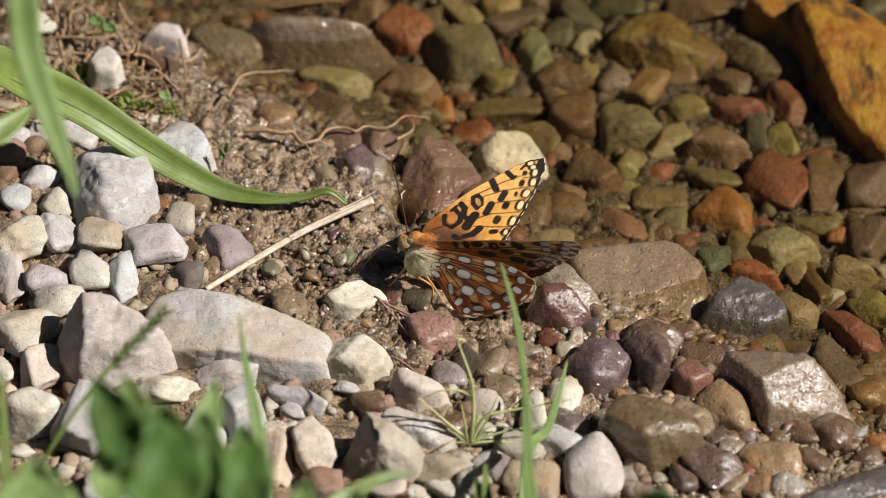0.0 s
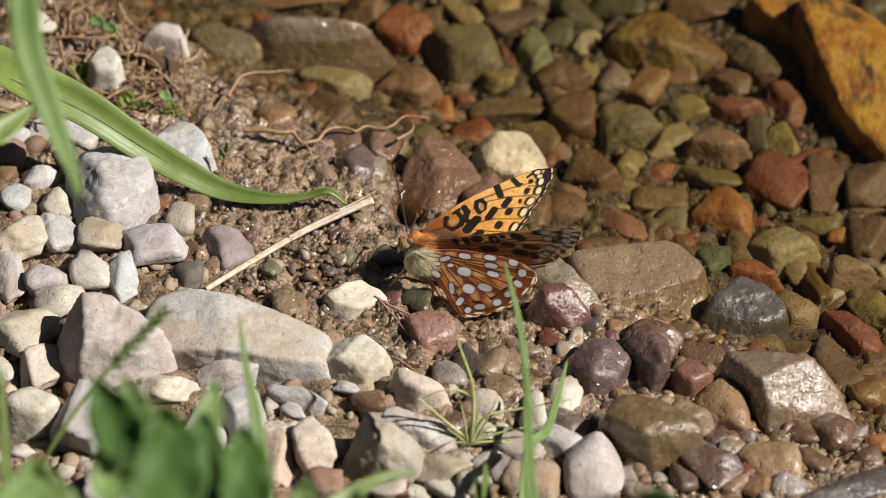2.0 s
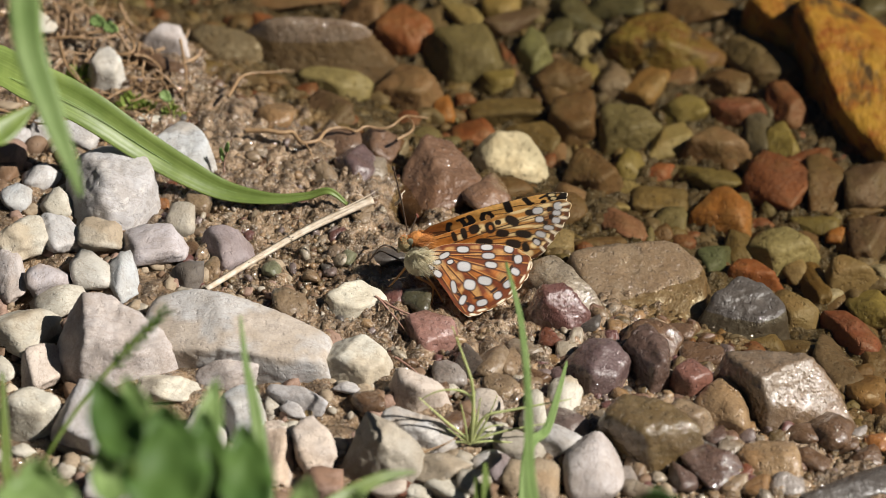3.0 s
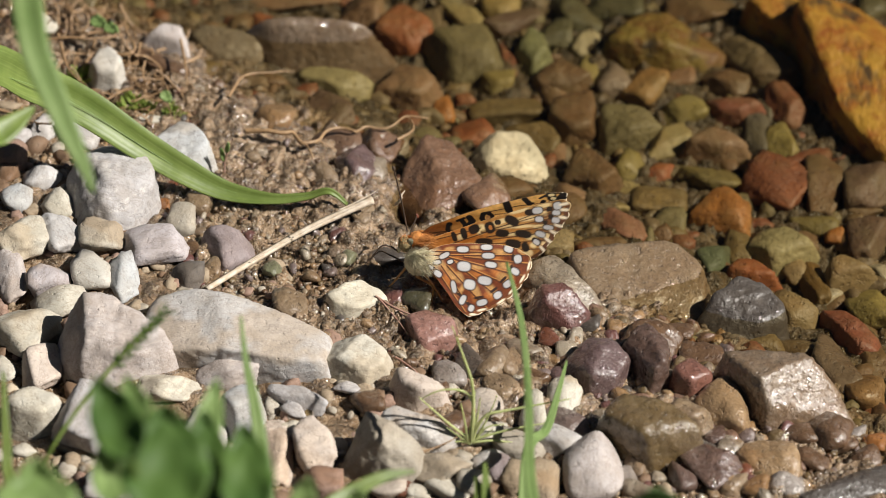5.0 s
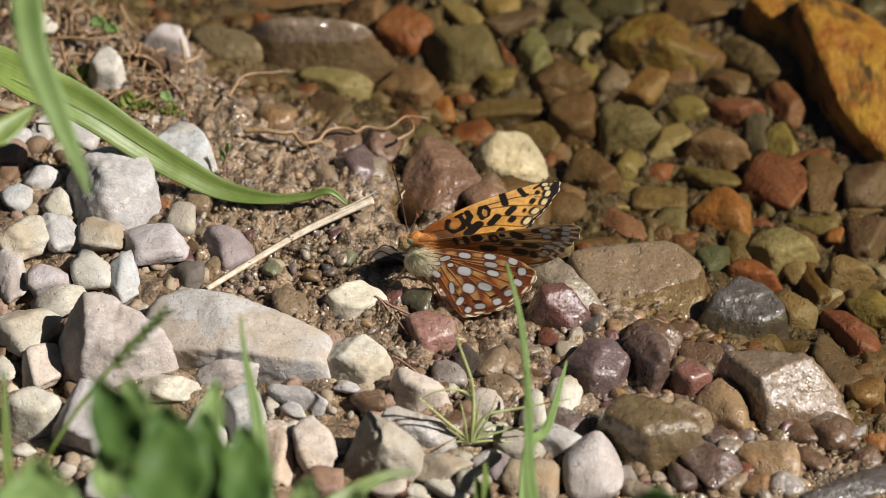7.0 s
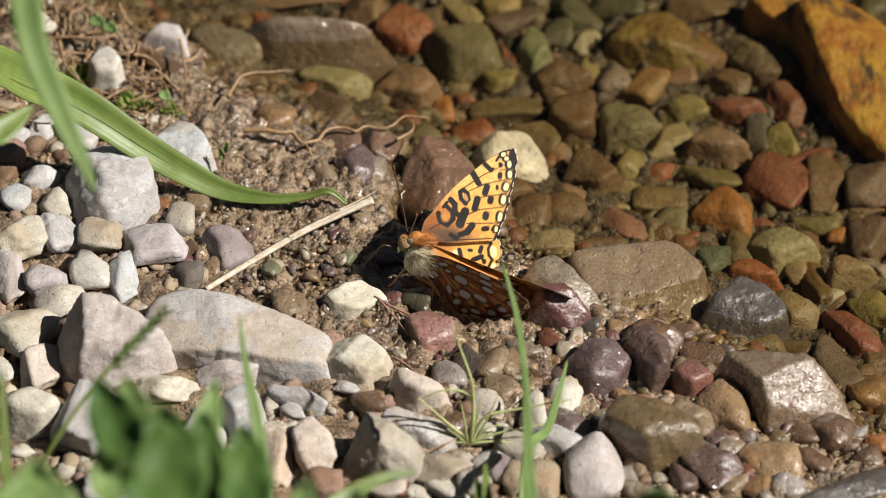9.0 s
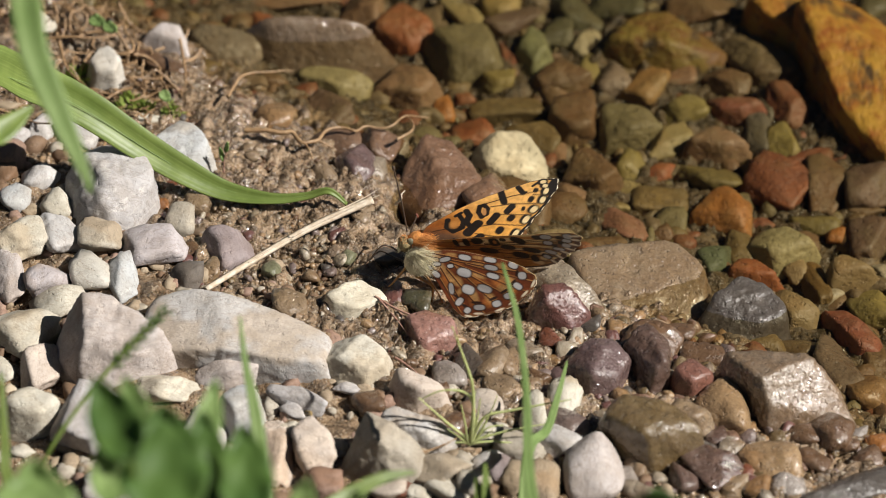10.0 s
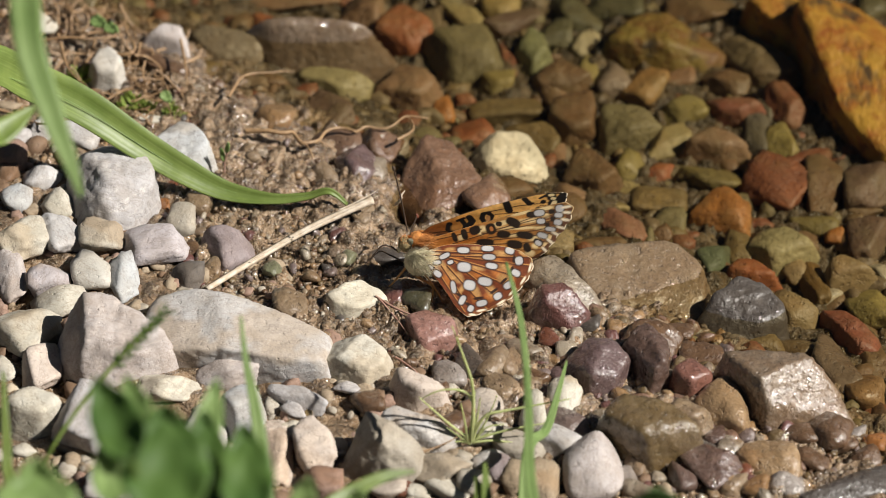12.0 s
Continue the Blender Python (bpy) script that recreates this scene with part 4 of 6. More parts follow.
def broad_leaf(name, base, tip, width, material, parent=None, cup=0.12):
    """A rounded leaf blade from base to tip, cupped along its midrib."""
    base, tip = Vector(base), Vector(tip)
    go = tip - base
    across = go.cross(Vector((0, -0.62, 0.78))).normalized()
    rise = across.cross(go).normalized()
    verts, faces = [], []
    rows, cols = 14, 8
    for i in range(rows + 1):
        t = i / rows
        w = width * (math.sin(math.pi * min(1, t * 0.97 + 0.03) ** 0.75)) ** 0.7
        for j in range(cols + 1):
            s = j / cols * 2 - 1
            bend = cup * width * (s * s - 0.4 * math.sin(math.pi * t)) + 0.03 * width * math.sin(9 * t + 2 * abs(s) * 3) + 0.07 * width * s * s * math.sin(17 * t + 3 * s)
            verts.append((base + go * t + across * s * w / 2 + rise * bend) * MM)
    for i in range(rows):
        for j in range(cols):
            k = i * (cols + 1) + j
            faces.append((k, k + 1, k + cols + 2, k + cols + 1))
    ob = mesh_object(name, verts, faces, material)
    solid = ob.modifiers.new("thick", "SOLIDIFY")
    solid.thickness, solid.offset = 0.0003, 0
    ob.parent = parent
    return ob


def dry_straw():
    """A flattened hollow stalk, split at its upper end."""
    stalk = tagged(new("straw"), "dry pale flattened straw lying on the mud", "straw")
    line = [(-42.3, -18.6, 6.2), (-34.9, -9.9, 5.0), (-26.0, -1.1, 4.6), (-18.9, 4.3, 4.6), (-12.8, 7.5, 5.4)]
    ribbon("stalk", line, [0.9, 1.05, 1.2, 1.3, 1.35], STRAW, -0.3, stalk)
    strand("fibre", [(-34.9, -10.3, 5.5), (-26.0, -1.5, 5.2), (-17.0, 5.0, 5.4), (-11.6, 7.9, 6.2)], 0.3, STRAW, stalk)
    strand("fibre", [(-18.9, 4.9, 5.2), (-14.0, 7.6, 5.8), (-12.0, 8.9, 6.6)], 0.3, STRAW, stalk)
    return stalk


def meadow_leaf(points, widths, material, label, fold=0.12):
    """One grass plant: a folded blade and its paler midrib."""
    plant = tagged(new("grass_plant"), label, "grass")
    base = Vector(points[0])
    plant.location = base * MM
    line = [Vector(p) - base for p in points]
    if base.z > 9:                                   # the blade goes on down to the turf
        out = -22 if base.x < -60 else 0
        line = [Vector((out * 1.3, -4, 4 - base.z)), Vector((out, -2, -0.35 * base.z))] + line
        widths = [widths[0] * 0.5, widths[0] * 0.9] + widths
    ribbon("blade", line, widths, material, fold, plant)
    strand("midrib", [p + Vector((0, 0.62, -0.78)) * fold * w * 1.05 for p, w in zip(line, widths)], 0.22, MEADOW, plant)
    return plant



dry_straw()
long_blade = meadow_leaf([(-84.2, -0.4, 43.1), (-73.6, 11.6, 29.4), (-64.9, 15.0, 21.0), (-54.9, 13.7, 13.2), (-46.7, 11.3, 8.8), (-39.6, 9.9, 5.6), (-31.3, 9.0, 4.5), (-25.1, 9.3, 4.8), (-20.8, 9.1, 6.2), (-17.5, 8.3, 3.7)],
       [7.8, 7.4, 6.8, 5.8, 4.9, 3.6, 2.0, 1.4, 1.2, 0.5], GRASS, "long green grass blade arching down to the mud", 0.22)
sway_blade = meadow_leaf([(-68.0, -86.8, 129.9), (-63.9, -97.1, 120.8), (-60.1, -105.6, 113.7), (-57.4, -110.9, 109.0), (-56.2, -113.7, 105.7)], [5.2, 4.6, 3.6, 2.0, 0.4], MEADOW, "green grass blade hanging close above the bank")
meadow_leaf([(-78.0, -66.3, 76.5), (-72.6, -62.6, 77.8), (-70.0, -59.8, 78.1), (-67.5, -56.9, 78.4)], [4.6, 4.6, 3.2, 0.5], GRASS, "short green grass blade beside the gravel")
near_blade = meadow_leaf([(15.6, -114.7, 34.4), (14.0, -100.3, 36.0), (13.7, -81.5, 36.7), (12.4, -66.1, 39.5), (9.8, -53.6, 41.9)], [2.2, 1.8, 1.2, 0.95, 0.4], MEADOW, "slender green grass blade standing before the butterfly")
meadow_leaf([(13.3, -92.8, 13.9), (14.4, -75.6, 18.7), (17.7, -67.2, 16.3), (20.0, -57.7, 16.9), (21.4, -50.8, 17.3)], [2.0, 1.8, 1.5, 0.9, 0.3], MEADOW, "slender green grass blade bending over the gravel")
meadow_leaf([(-28.5, -118.4, 37.8), (-28.7, -112.6, 44.8), (-30.3, -102.7, 51.8), (-32.0, -95.9, 56.8), (-32.9, -89.7, 61.1)], [3.0, 2.6, 1.9, 1.0, 0.3], MEADOW, "pointed green grass blade among the leaves")
meadow_leaf([(-20.2, -119.7, 44.0), (-14.8, -115.6, 45.8), (-9.4, -112.4, 46.5), (-4.5, -110.4, 45.8)], [1.6, 2.6, 1.8, 0.3], GRASS, "short green grass blade at the edge of the turf")
meadow_leaf([(-72.1, -111.2, 38.6), (-71.0, -105.0, 42.8), (-71.3, -99.6, 47.8), (-71.8, -93.4, 52.1)], [2.0, 1.6, 1.2, 0.4], GRASS, "thin green grass blade at the edge of the turf")
meadow_leaf([(4.7, -107.4, 27.6), (6.1, -99.6, 29.1), (5.4, -94.7, 30.3)], [3.0, 2.2, 0.4], GRASS, "short green grass blade at the edge of the turf")
meadow_leaf([(7.8, -107.4, 27.6), (7.2, -99.0, 29.8), (6.9, -93.2, 32.1)], [2.4, 1.8, 0.4], GRASS, "short green grass blade at the edge of the turf")


def stem_with_bud():
    stem = tagged(strand("plantain_stem", [(-71.3, -82.2, 4.0), (-68.3, -103.9, 31.8), (-64.9, -104.7, 43.2), (-59.9, -99.0, 48.5), (-54.5, -93.8, 53.1), (-49.0, -89.2, 57.0), (-47.0, -88.2, 58.3)], 0.75, GRASS, None, False),
                  "thin green stem with a ragged bud", "plant")
    bud = mesh_object("bud", *bud_shape(), LEAF)
    bud.matrix_world = look(Vector((-53.0, -92.9, 54.1)) * MM, Vector((-45.2, -86.9, 59.8)) * MM)
    bud.parent = stem
    return stem


def bud_shape():
    """A ragged spike: small scales round an axis."""
    r = np.random.RandomState(4)
    verts, faces = [], []
    for k in range(70):
        along, turn = 13.0 * k / 70, k * 2.4
        root = Vector((math.cos(turn) * 0.5, math.sin(turn) * 0.5, -along + 1))
        out = Vector((math.cos(turn), math.sin(turn), -0.9)) * r.uniform(0.5, 1.1)
        side = Vector((-math.sin(turn), math.cos(turn), 0)) * 0.45
        i = len(verts)
        verts += [(root - side) * MM, (root + side) * MM, (root + out + side * 0.6) * MM, (root + out * 1.3) * MM, (root + out - side * 0.6) * MM]
        faces += [(i, i + 1, i + 2, i + 3, i + 4)]
    return verts, faces


def clover():
    """Broad leaves on stalks at the edge of the turf."""
    root = tagged(new("broadleaf_plant"), "green broad-leaved weed growing at the turf edge", "plant")
    base = Vector((-40.1, -142.4, 48.1))
    base.z = 4.5
    root.location = base * MM
    # leaves in shade take the darker LEAF, sunlit ones the paler MEADOW
    for a, b, w, cup, material in (((-45.0, -175.7, 107.4), (-50.5, -161.3, 109.0), 8.0, 0.22, LEAF),
                                  ((-43.9, -160.1, 94.9), (-47.5, -145.9, 96.3), 5.5, 0.2, MEADOW),
                                  ((-40.1, -181.0, 101.1), (-40.9, -163.7, 106.2), 13.5, 0.1, LEAF),
                                  ((-37.6, -152.4, 82.2), (-34.6, -135.4, 87.0), 5.0, 0.15, MEADOW),
                                  ((-28.7, -172.2, 92.9), (-29.7, -156.4, 96.1), 8.5, 0.12, LEAF),
                                  ((-49.1, -165.0, 89.1), (-49.3, -150.5, 90.8), 7, 0.15, MEADOW),
                                  ((-59.0, -188.6, 101.4), (-59.2, -173.6, 103.7), 14.0, 0.12, MEADOW),
                                  ((-35.0, -166.3, 87.5), (-35.9, -149.1, 92.4), 7.5, 0.14, LEAF),
                                  ((-22.6, -155.7, 72.7), (-20.4, -150.9, 81.6), 5.0, 0.12, MEADOW), ((32.8, -150.8, 69.2), (32.3, -147.4, 76.4), 10.0, 0.12, LEAF),
                                  ((-15.8, -153.7, 72.0), (-12.3, -150.5, 78.8), 4.5, 0.12, MEADOW)):
        broad_leaf("leaf", Vector(a) - base, Vector(b) - base, w, material, root, cup)
        strand("stalk", [Vector(a) - base, (Vector(a) - base) * 0.5 + Vector((0, -4, 4)), Vector((0, 0, -1))], 0.9, GRASS, root)
    return root


def grass_tuft():
    root = tagged(new("grass_tuft"), "small tuft of fine pale grass rooted in gravel", "grass")
    base = Vector((4.7, -59.7, 6.0))
    root.location = base * MM
    for thick, *line in ((0.75, (4.9, -59.7, 6.8), (5.6, -59.3, 17.6), (3.9, -59.1, 24.4), (1.5, -58.8, 32.3)),
                        (0.60, (5.3, -59.6, 7.4), (5.7, -59.3, 16.3), (2.6, -59.2, 18.4), (-1.7, -59.3, 17.9), (-3.8, -59.3, 15.9)),
                        (0.60, (4.3, -59.6, 7.3), (1.6, -59.5, 9.8), (-1.4, -59.4, 13.3), (-4.1, -59.3, 16.4)),
                        (0.70, (5.1, -59.7, 7.0), (6.4, -59.4, 12.5), (10.3, -59.4, 13.3), (16.6, -59.4, 14.9), (22.0, -59.3, 16.1)),
                        (0.55, (4.9, -59.7, 6.8), (9.4, -59.6, 8.7), (15.0, -59.5, 10.1), (18.6, -59.5, 10.8)),
                        (0.60, (4.5, -59.7, 6.8), (5.1, -59.5, 11.8), (5.5, -59.3, 17.9)),
                        (0.60, (5.1, -59.7, 6.8), (6.0, -59.5, 11.8), (6.4, -59.3, 16.3)),
                        (0.55, (5.3, -59.7, 6.5), (7.6, -59.5, 10.8), (9.3, -59.3, 16.9)),
                        (0.55, (4.5, -59.7, 6.3), (2.7, -59.7, 7.0), (1.1, -59.7, 5.5), (0.2, -59.8, 4.2)),
                        (0.50, (4.9, -59.7, 6.3), (8.4, -59.7, 7.0), (11.8, -59.7, 6.3), (14.3, -59.7, 6.5)),
                        (0.60, (4.3, -59.7, 6.5), (3.9, -59.5, 10.6), (3.1, -59.4, 15.0)),
                        (0.50, (5.3, -59.7, 6.3), (6.5, -59.6, 8.7), (8.2, -59.5, 10.3), (10.5, -59.5, 10.3)),
                        (0.50, (4.7, -59.7, 6.3), (5.5, -59.6, 9.3), (5.3, -59.4, 13.3)),
                        (0.50, (5.1, -59.7, 6.3), (7.2, -59.6, 7.8), (8.6, -59.6, 9.3)),
                        (0.55, (4.7, -59.7, 6.0), (2.2, -59.6, 8.3), (0.6, -59.6, 9.7))):
        strand("stem", [Vector(p) - base for p in line], thick, PALE_GRASS, root)
    return root


def roots_and_twigs():
    thing = lambda ob, label: tagged(ob, label, "root")
    thing(strand("root", [(-36.7, 30.1, 3.5), (-32.9, 29.6, 4.0), (-29.7, 29.2, 3.5), (-28.0, 29.9, 3.5), (-27.2, 28.7, 3.0), (-26.4, 26.8, 3.0), (-24.7, 27.2, 3.0), (-23.0, 28.3, 2.5), (-22.2, 30.8, 2.5), (-20.7, 32.1, 2.5), (-18.5, 32.8, 2.0), (-16.6, 31.8, 2.0), (-16.0, 32.2, 1.5), (-14.5, 34.1, 1.5), (-12.2, 33.7, 1.0), (-9.9, 34.0, 1.0), (-8.4, 36.0, 1.0), (-7.2, 38.3, 0.5), (-4.9, 38.0, 0.5), (-2.7, 38.1, 0.0)], 0.95, ROOT), "thin brown root lying along the waterline")
    thing(strand("root", [(-25.4, 26.5, 3.0), (-24.4, 24.5, 3.0), (-24.1, 22.8, 2.5)], 0.55, ROOT), "thin brown root lying on wet silt")
    thing(strand("root", [(-22.8, 27.5, 3.0), (-21.5, 26.8, 2.5), (-20.3, 26.7, 2.0)], 0.4, ROOT), "thin brown root lying on wet silt")
    thing(strand("root", [(-8.6, 29.9, 1.5), (-6.5, 31.4, 1.5), (-5.4, 33.7, 1.0), (-5.6, 35.7, 1.0), (-6.5, 37.8, 0.5)], 0.7, ROOT), "thin brown root lying on wet silt")
    thing(strand("root", [(-40.2, 39.4, 4.0), (-39.3, 42.1, 4.0), (-38.4, 45.5, 3.5), (-37.6, 47.3, 3.0), (-35.3, 48.8, 2.5), (-32.3, 49.4, 2.0), (-29.9, 50.7, 1.5), (-28.1, 51.0, 1.0)], 0.7, ROOT), "thin brown root lying on wet silt")
    thing(strand("root", [(-72.9, 56.1, 6.0), (-71.7, 49.6, 7.0), (-70.2, 44.0, 6.0), (-66.9, 41.8, 5.0)], 0.8, ROOT), "brown root among the bank debris")
    thing(strand("root", [(-77.1, 53.5, 6.0), (-71.6, 53.1, 8.0), (-65.3, 53.0, 7.0), (-59.1, 56.1, 6.0)], 0.7, ROOT), "brown root among the bank debris")
    thing(strand("root", [(-63.1, 50.0, 6.0), (-58.7, 47.9, 7.0), (-57.8, 51.6, 7.0), (-60.8, 57.8, 6.0), (-60.2, 63.1, 6.0)], 0.8, ROOT), "brown root among the bank debris")
    thing(strand("root", [(-49.7, 55.6, 5.0), (-48.6, 48.7, 5.0), (-48.1, 44.8, 4.0), (-48.2, 41.4, 4.0)], 0.6, ROOT), "thin brown root hanging from a stone")
    for k, line in enumerate(([(-12.1, -19.0, 4.0), (-7.5, -22.2, 3.0), (-4.4, -26.8, 3.0), (0.8, -27.8, 2.0)], [(-11.3, -20.0, 4.0), (-7.9, -24.5, 3.0), (-6.2, -28.4, 3.0)],
                              [(-9.5, -21.5, 4.0), (-5.4, -24.9, 4.0), (-1.4, -24.5, 3.0)], [(-8.4, -35.6, 4.0), (-4.9, -38.6, 4.0), (-2.4, -42.0, 3.0)])):
        line = [(x, y - 1.0, z + 1.8) for x, y, z in line]
        tagged(strand("twig", line, 0.45, RED_STEM), "thin reddish stem lying on the mud", "twig")
    tagged(strand("twig", [(-9.1, -65.9, 8.0), (-1.4, -63.8, 8.0), (2.5, -61.2, 9.0)], 0.6, ROOT), "thin dark twig lying on stones", "twig")
    tagged(strand("twig", [(-8.7, 9.1, 3.0), (-7.4, 8.3, 5.0), (-7.8, 9.4, 5.0), (-7.0, 11.8, 4.0)], 0.6, STRAW), "short pale twig beside the puddle", "twig")
    for a, b, w in (((-66.7, 59.6, 7.0), (-63.8, 57.6, 7.0), 2.4), ((-64.0, 57.6, 7.0), (-61.4, 55.5, 7.0), 2.2), ((-52.5, 38.5, 6.0), (-50.9, 36.8, 5.0), 2.0)):
        tagged(broad_leaf("sprig_leaf", a, b, w, MEADOW), "tiny green leaf sprouting on the bank", "leaf")
    for x, y, size, seed in ((-69.3, 46.6, 3.4, 1), (-58.6, 39.6, 3.2, 2), (-55.6, 38.2, 2.4, 3), (-50.6, 37.4, 2.6, 4)):
        moss_tuft(x, y, size, seed)


def moss_tuft(x, y, size, seed):
    """A cushion of tiny pointed leaves."""
    r = np.random.RandomState(seed)
    verts, faces = [], []
    for _ in range(70):
        out = Vector((r.normal(), r.normal(), abs(r.normal()) + 0.3)).normalized()
        root = Vector((r.normal() * 0.28, r.normal() * 0.28, 0)) * size
        tip, side = root + out * size * r.uniform(0.5, 0.95), out.cross(Vector(r.normal(size=3).tolist())).normalized() * 0.13 * size
        k = len(verts)
        verts += [root * MM, ((root + tip) / 2 + side) * MM, tip * MM, ((root + tip) / 2 - side) * MM]
        faces.append((k, k + 1, k + 2, k + 3))
    ob = mesh_object("moss_tuft", verts, faces, MOSS)
    ob.location = Vector((x, y, float(ground_height(x, y)) + 0.8)) * MM
    return tagged(ob, "small yellowish green moss tuft on the muddy bank", "moss")


def sprout():
    """A seedling on the mud."""
    root = tagged(new("seedling"), "tiny green seedling standing in wet mud", "plant")
    base = Vector((-40.3, 18.2, 1.5))
    root.location = base * MM
    line = [Vector(p) - base for p in ((-40.3, 18.2, 1.5), (-40.4, 18.4, 4.8), (-39.7, 18.4, 8.0), (-38.6, 18.3, 11.0))]
    strand("stem", line, 0.4, RED_STEM, root)
    for a, b in (((-40.3, 18.4, 5.7), (-40.9, 18.8, 8.5)), ((-39.8, 18.3, 7.9), (-39.4, 17.9, 10.5))):
        broad_leaf("leaf", Vector(a) - base, Vector(b) - base, 0.8, MEADOW, root)
    return root


def bank_debris():
    """Fine dead roots and fibres on the soil at the top of the bank, too many to count."""
    r = np.random.RandomState(21)
    a, b = Vector((-79.5, 59.5, 6.0)), Vector((-47.7, 35.1, 5.0))
    verts, faces = [], []
    for _ in range(240):
        p = Vector((r.uniform(a.x, b.x), r.uniform(min(a.y, b.y) - 4, max(a.y, b.y) + 14), 0))
        if shore(p.x, p.y) > 12:
            continue
        p.z = float(ground_height(p.x, p.y)) + r.uniform(0.3, 2.2)
        go = Vector((r.normal(), r.normal(), r.normal() * 0.25)).normalized()
        turn, thick = r.normal() * 0.16, r.uniform(0.08, 0.36)
        steps = r.randint(5, 12)
        ring = len(verts)
        for k in range(steps):
            side = go.cross(Vector((0, 0, 1))).normalized() * thick
            for q in (side, Vector((0, 0, thick)), -side, Vector((0, 0, -thick))):
                verts.append((p + q) * MM)
            p = p + go * 0.8
            go = (Matrix.Rotation(turn, 3, "Z") @ go + Vector(r.normal(size=3).tolist()) * 0.12).normalized()
        for k in range(steps - 1):
            for m in range(4):
                faces.append((ring + k * 4 + m, ring + k * 4 + (m + 1) % 4, ring + k * 4 + 4 + (m + 1) % 4, ring + k * 4 + 4 + m))
    tagged(mesh_object("root_fibres", verts, faces, ROOT), "brown dead roots and fibres on the soil", "debris", kind="stuff")


bank_debris()
stem_with_bud()
clover()
grass_tuft()
sprout()
roots_and_twigs()

# ---- the butterfly ----
BLACK, ORANGE = (0.012, 0.009, 0.008), (0.68, 0.34, 0.075)
SILVER, RUST, TAWNY, PALE = (0.48, 0.465, 0.46), (0.15, 0.038, 0.012), (0.45, 0.15, 0.025), (0.80, 0.70, 0.52)


def wing_material(name, glow):
    n = Nodes(name)
    own = n.add("VertexColor", {"layer_name": "scales"}).outputs["Color"]
    at = n.add("TexCoord").outputs["Object"]
    dust = n.noise(at, 9000, 2)
    colour = n.mix(n.ramp(dust, (0.35, 0.22), (0.6, 0.0)), own, n.mix(1.0, own, (0.6, 0.55, 0.5), "MULTIPLY"))
    body = n.add("BsdfPrincipled", Base_Color=colour, Roughness=0.55, Normal=n.bump(dust, 0.00002))
    n.put(body, "Specular IOR Level", 0.3)
    thin = n.add("BsdfTranslucent", Color=n.mix(1.0, colour, (1.0, 0.72, 0.42), "MULTIPLY"))
    return n.finish(n.add("MixShader", i0=glow, i1=body.outputs[0], i2=thin.outputs[0]).outputs[0])


WING = wing_material("wing_scales", 0.15)


def smooth_outline(points, count):
    """A closed smooth line through the control points, evenly sampled, from the hinge round to the hinge."""
    p = np.array(points, float)
    p = np.vstack([p, p[:1]])
    fine = []
    for i in range(len(p) - 1):
        a, b, c, d = p[max(i - 1, 0)], p[i], p[i + 1], p[min(i + 2, len(p) - 1)]
        for t in np.linspace(0, 1, 12, endpoint=False):
            fine.append(0.5 * ((2 * b) + (c - a) * t + (2 * a - 5 * b + 4 * c - d) * t * t + (3 * b - a - 3 * c + d) * t ** 3))
    fine = np.array(fine)
    run = np.concatenate([[0], np.cumsum(np.linalg.norm(np.diff(fine, axis=0), axis=1))])
    at = np.linspace(0, run[-1], count)
    return np.stack([np.interp(at, run, fine[:, 0]), np.interp(at, run, fine[:, 1])], axis=1)


class Scales:
    """The colour of every point of one wing surface, painted with blots and strokes in wing units."""

    def __init__(self, x, y, edge, part, base):
        self.x, self.y, self.edge, self.part = x, y, edge, part
        self.colour = np.tile(np.array(base, float), (len(x), 1))

    def lay(self, mask, colour):
        self.colour += mask[:, None] * (np.array(colour) - self.colour)

    def mottle(self, depth, seed):
        shade = 1 + depth * (lattice_noise(self.x, self.y, 7, seed) + 0.8 * lattice_noise(self.x, self.y, 2.6, seed + 50))
        self.colour *= shade[:, None]

    def blot(self, cx, cy, rx, ry, turn=0, colour=BLACK, soft=0.28):
        c, s = math.cos(radians(turn)), math.sin(radians(turn))
        u, v = (self.x - cx) * c + (self.y - cy) * s, (self.y - cy) * c - (self.x - cx) * s
        d = (np.abs(u / rx) ** 2.6 + np.abs(v / ry) ** 2.6) ** (1 / 2.6)
        self.lay(np.clip((1 + soft / 2 - d) / soft, 0, 1), colour)

    def stroke(self, x0, y0, x1, y1, width, colour=BLACK):
        a, b = np.array([x0, y0]), np.array([x1, y1])
        go = b - a
        t = np.clip(((self.x - x0) * go[0] + (self.y - y0) * go[1]) / (go @ go), 0, 1)
        d = np.hypot(self.x - x0 - t * go[0], self.y - y0 - t * go[1])
        self.lay(np.clip((width / 2 + 0.6 - d) / 1.2, 0, 1), colour)

    def ringed(self, cx, cy, rx, ry, turn=0, colour=SILVER, rim=2.2):
        self.blot(cx, cy, rx + rim, ry + rim, turn, (0.03, 0.015, 0.012))
        self.blot(cx, cy, rx, ry, turn, colour)

    def rim(self, low, high, width, colour, checks=0):
        on = (self.part > low) & (self.part < high)
        m = np.clip((width + 0.7 - self.edge) / 1.4, 0, 1) * on
        if checks:
            m = m * (np.sin(self.part * checks) > -0.35)
        self.lay(m, colour)


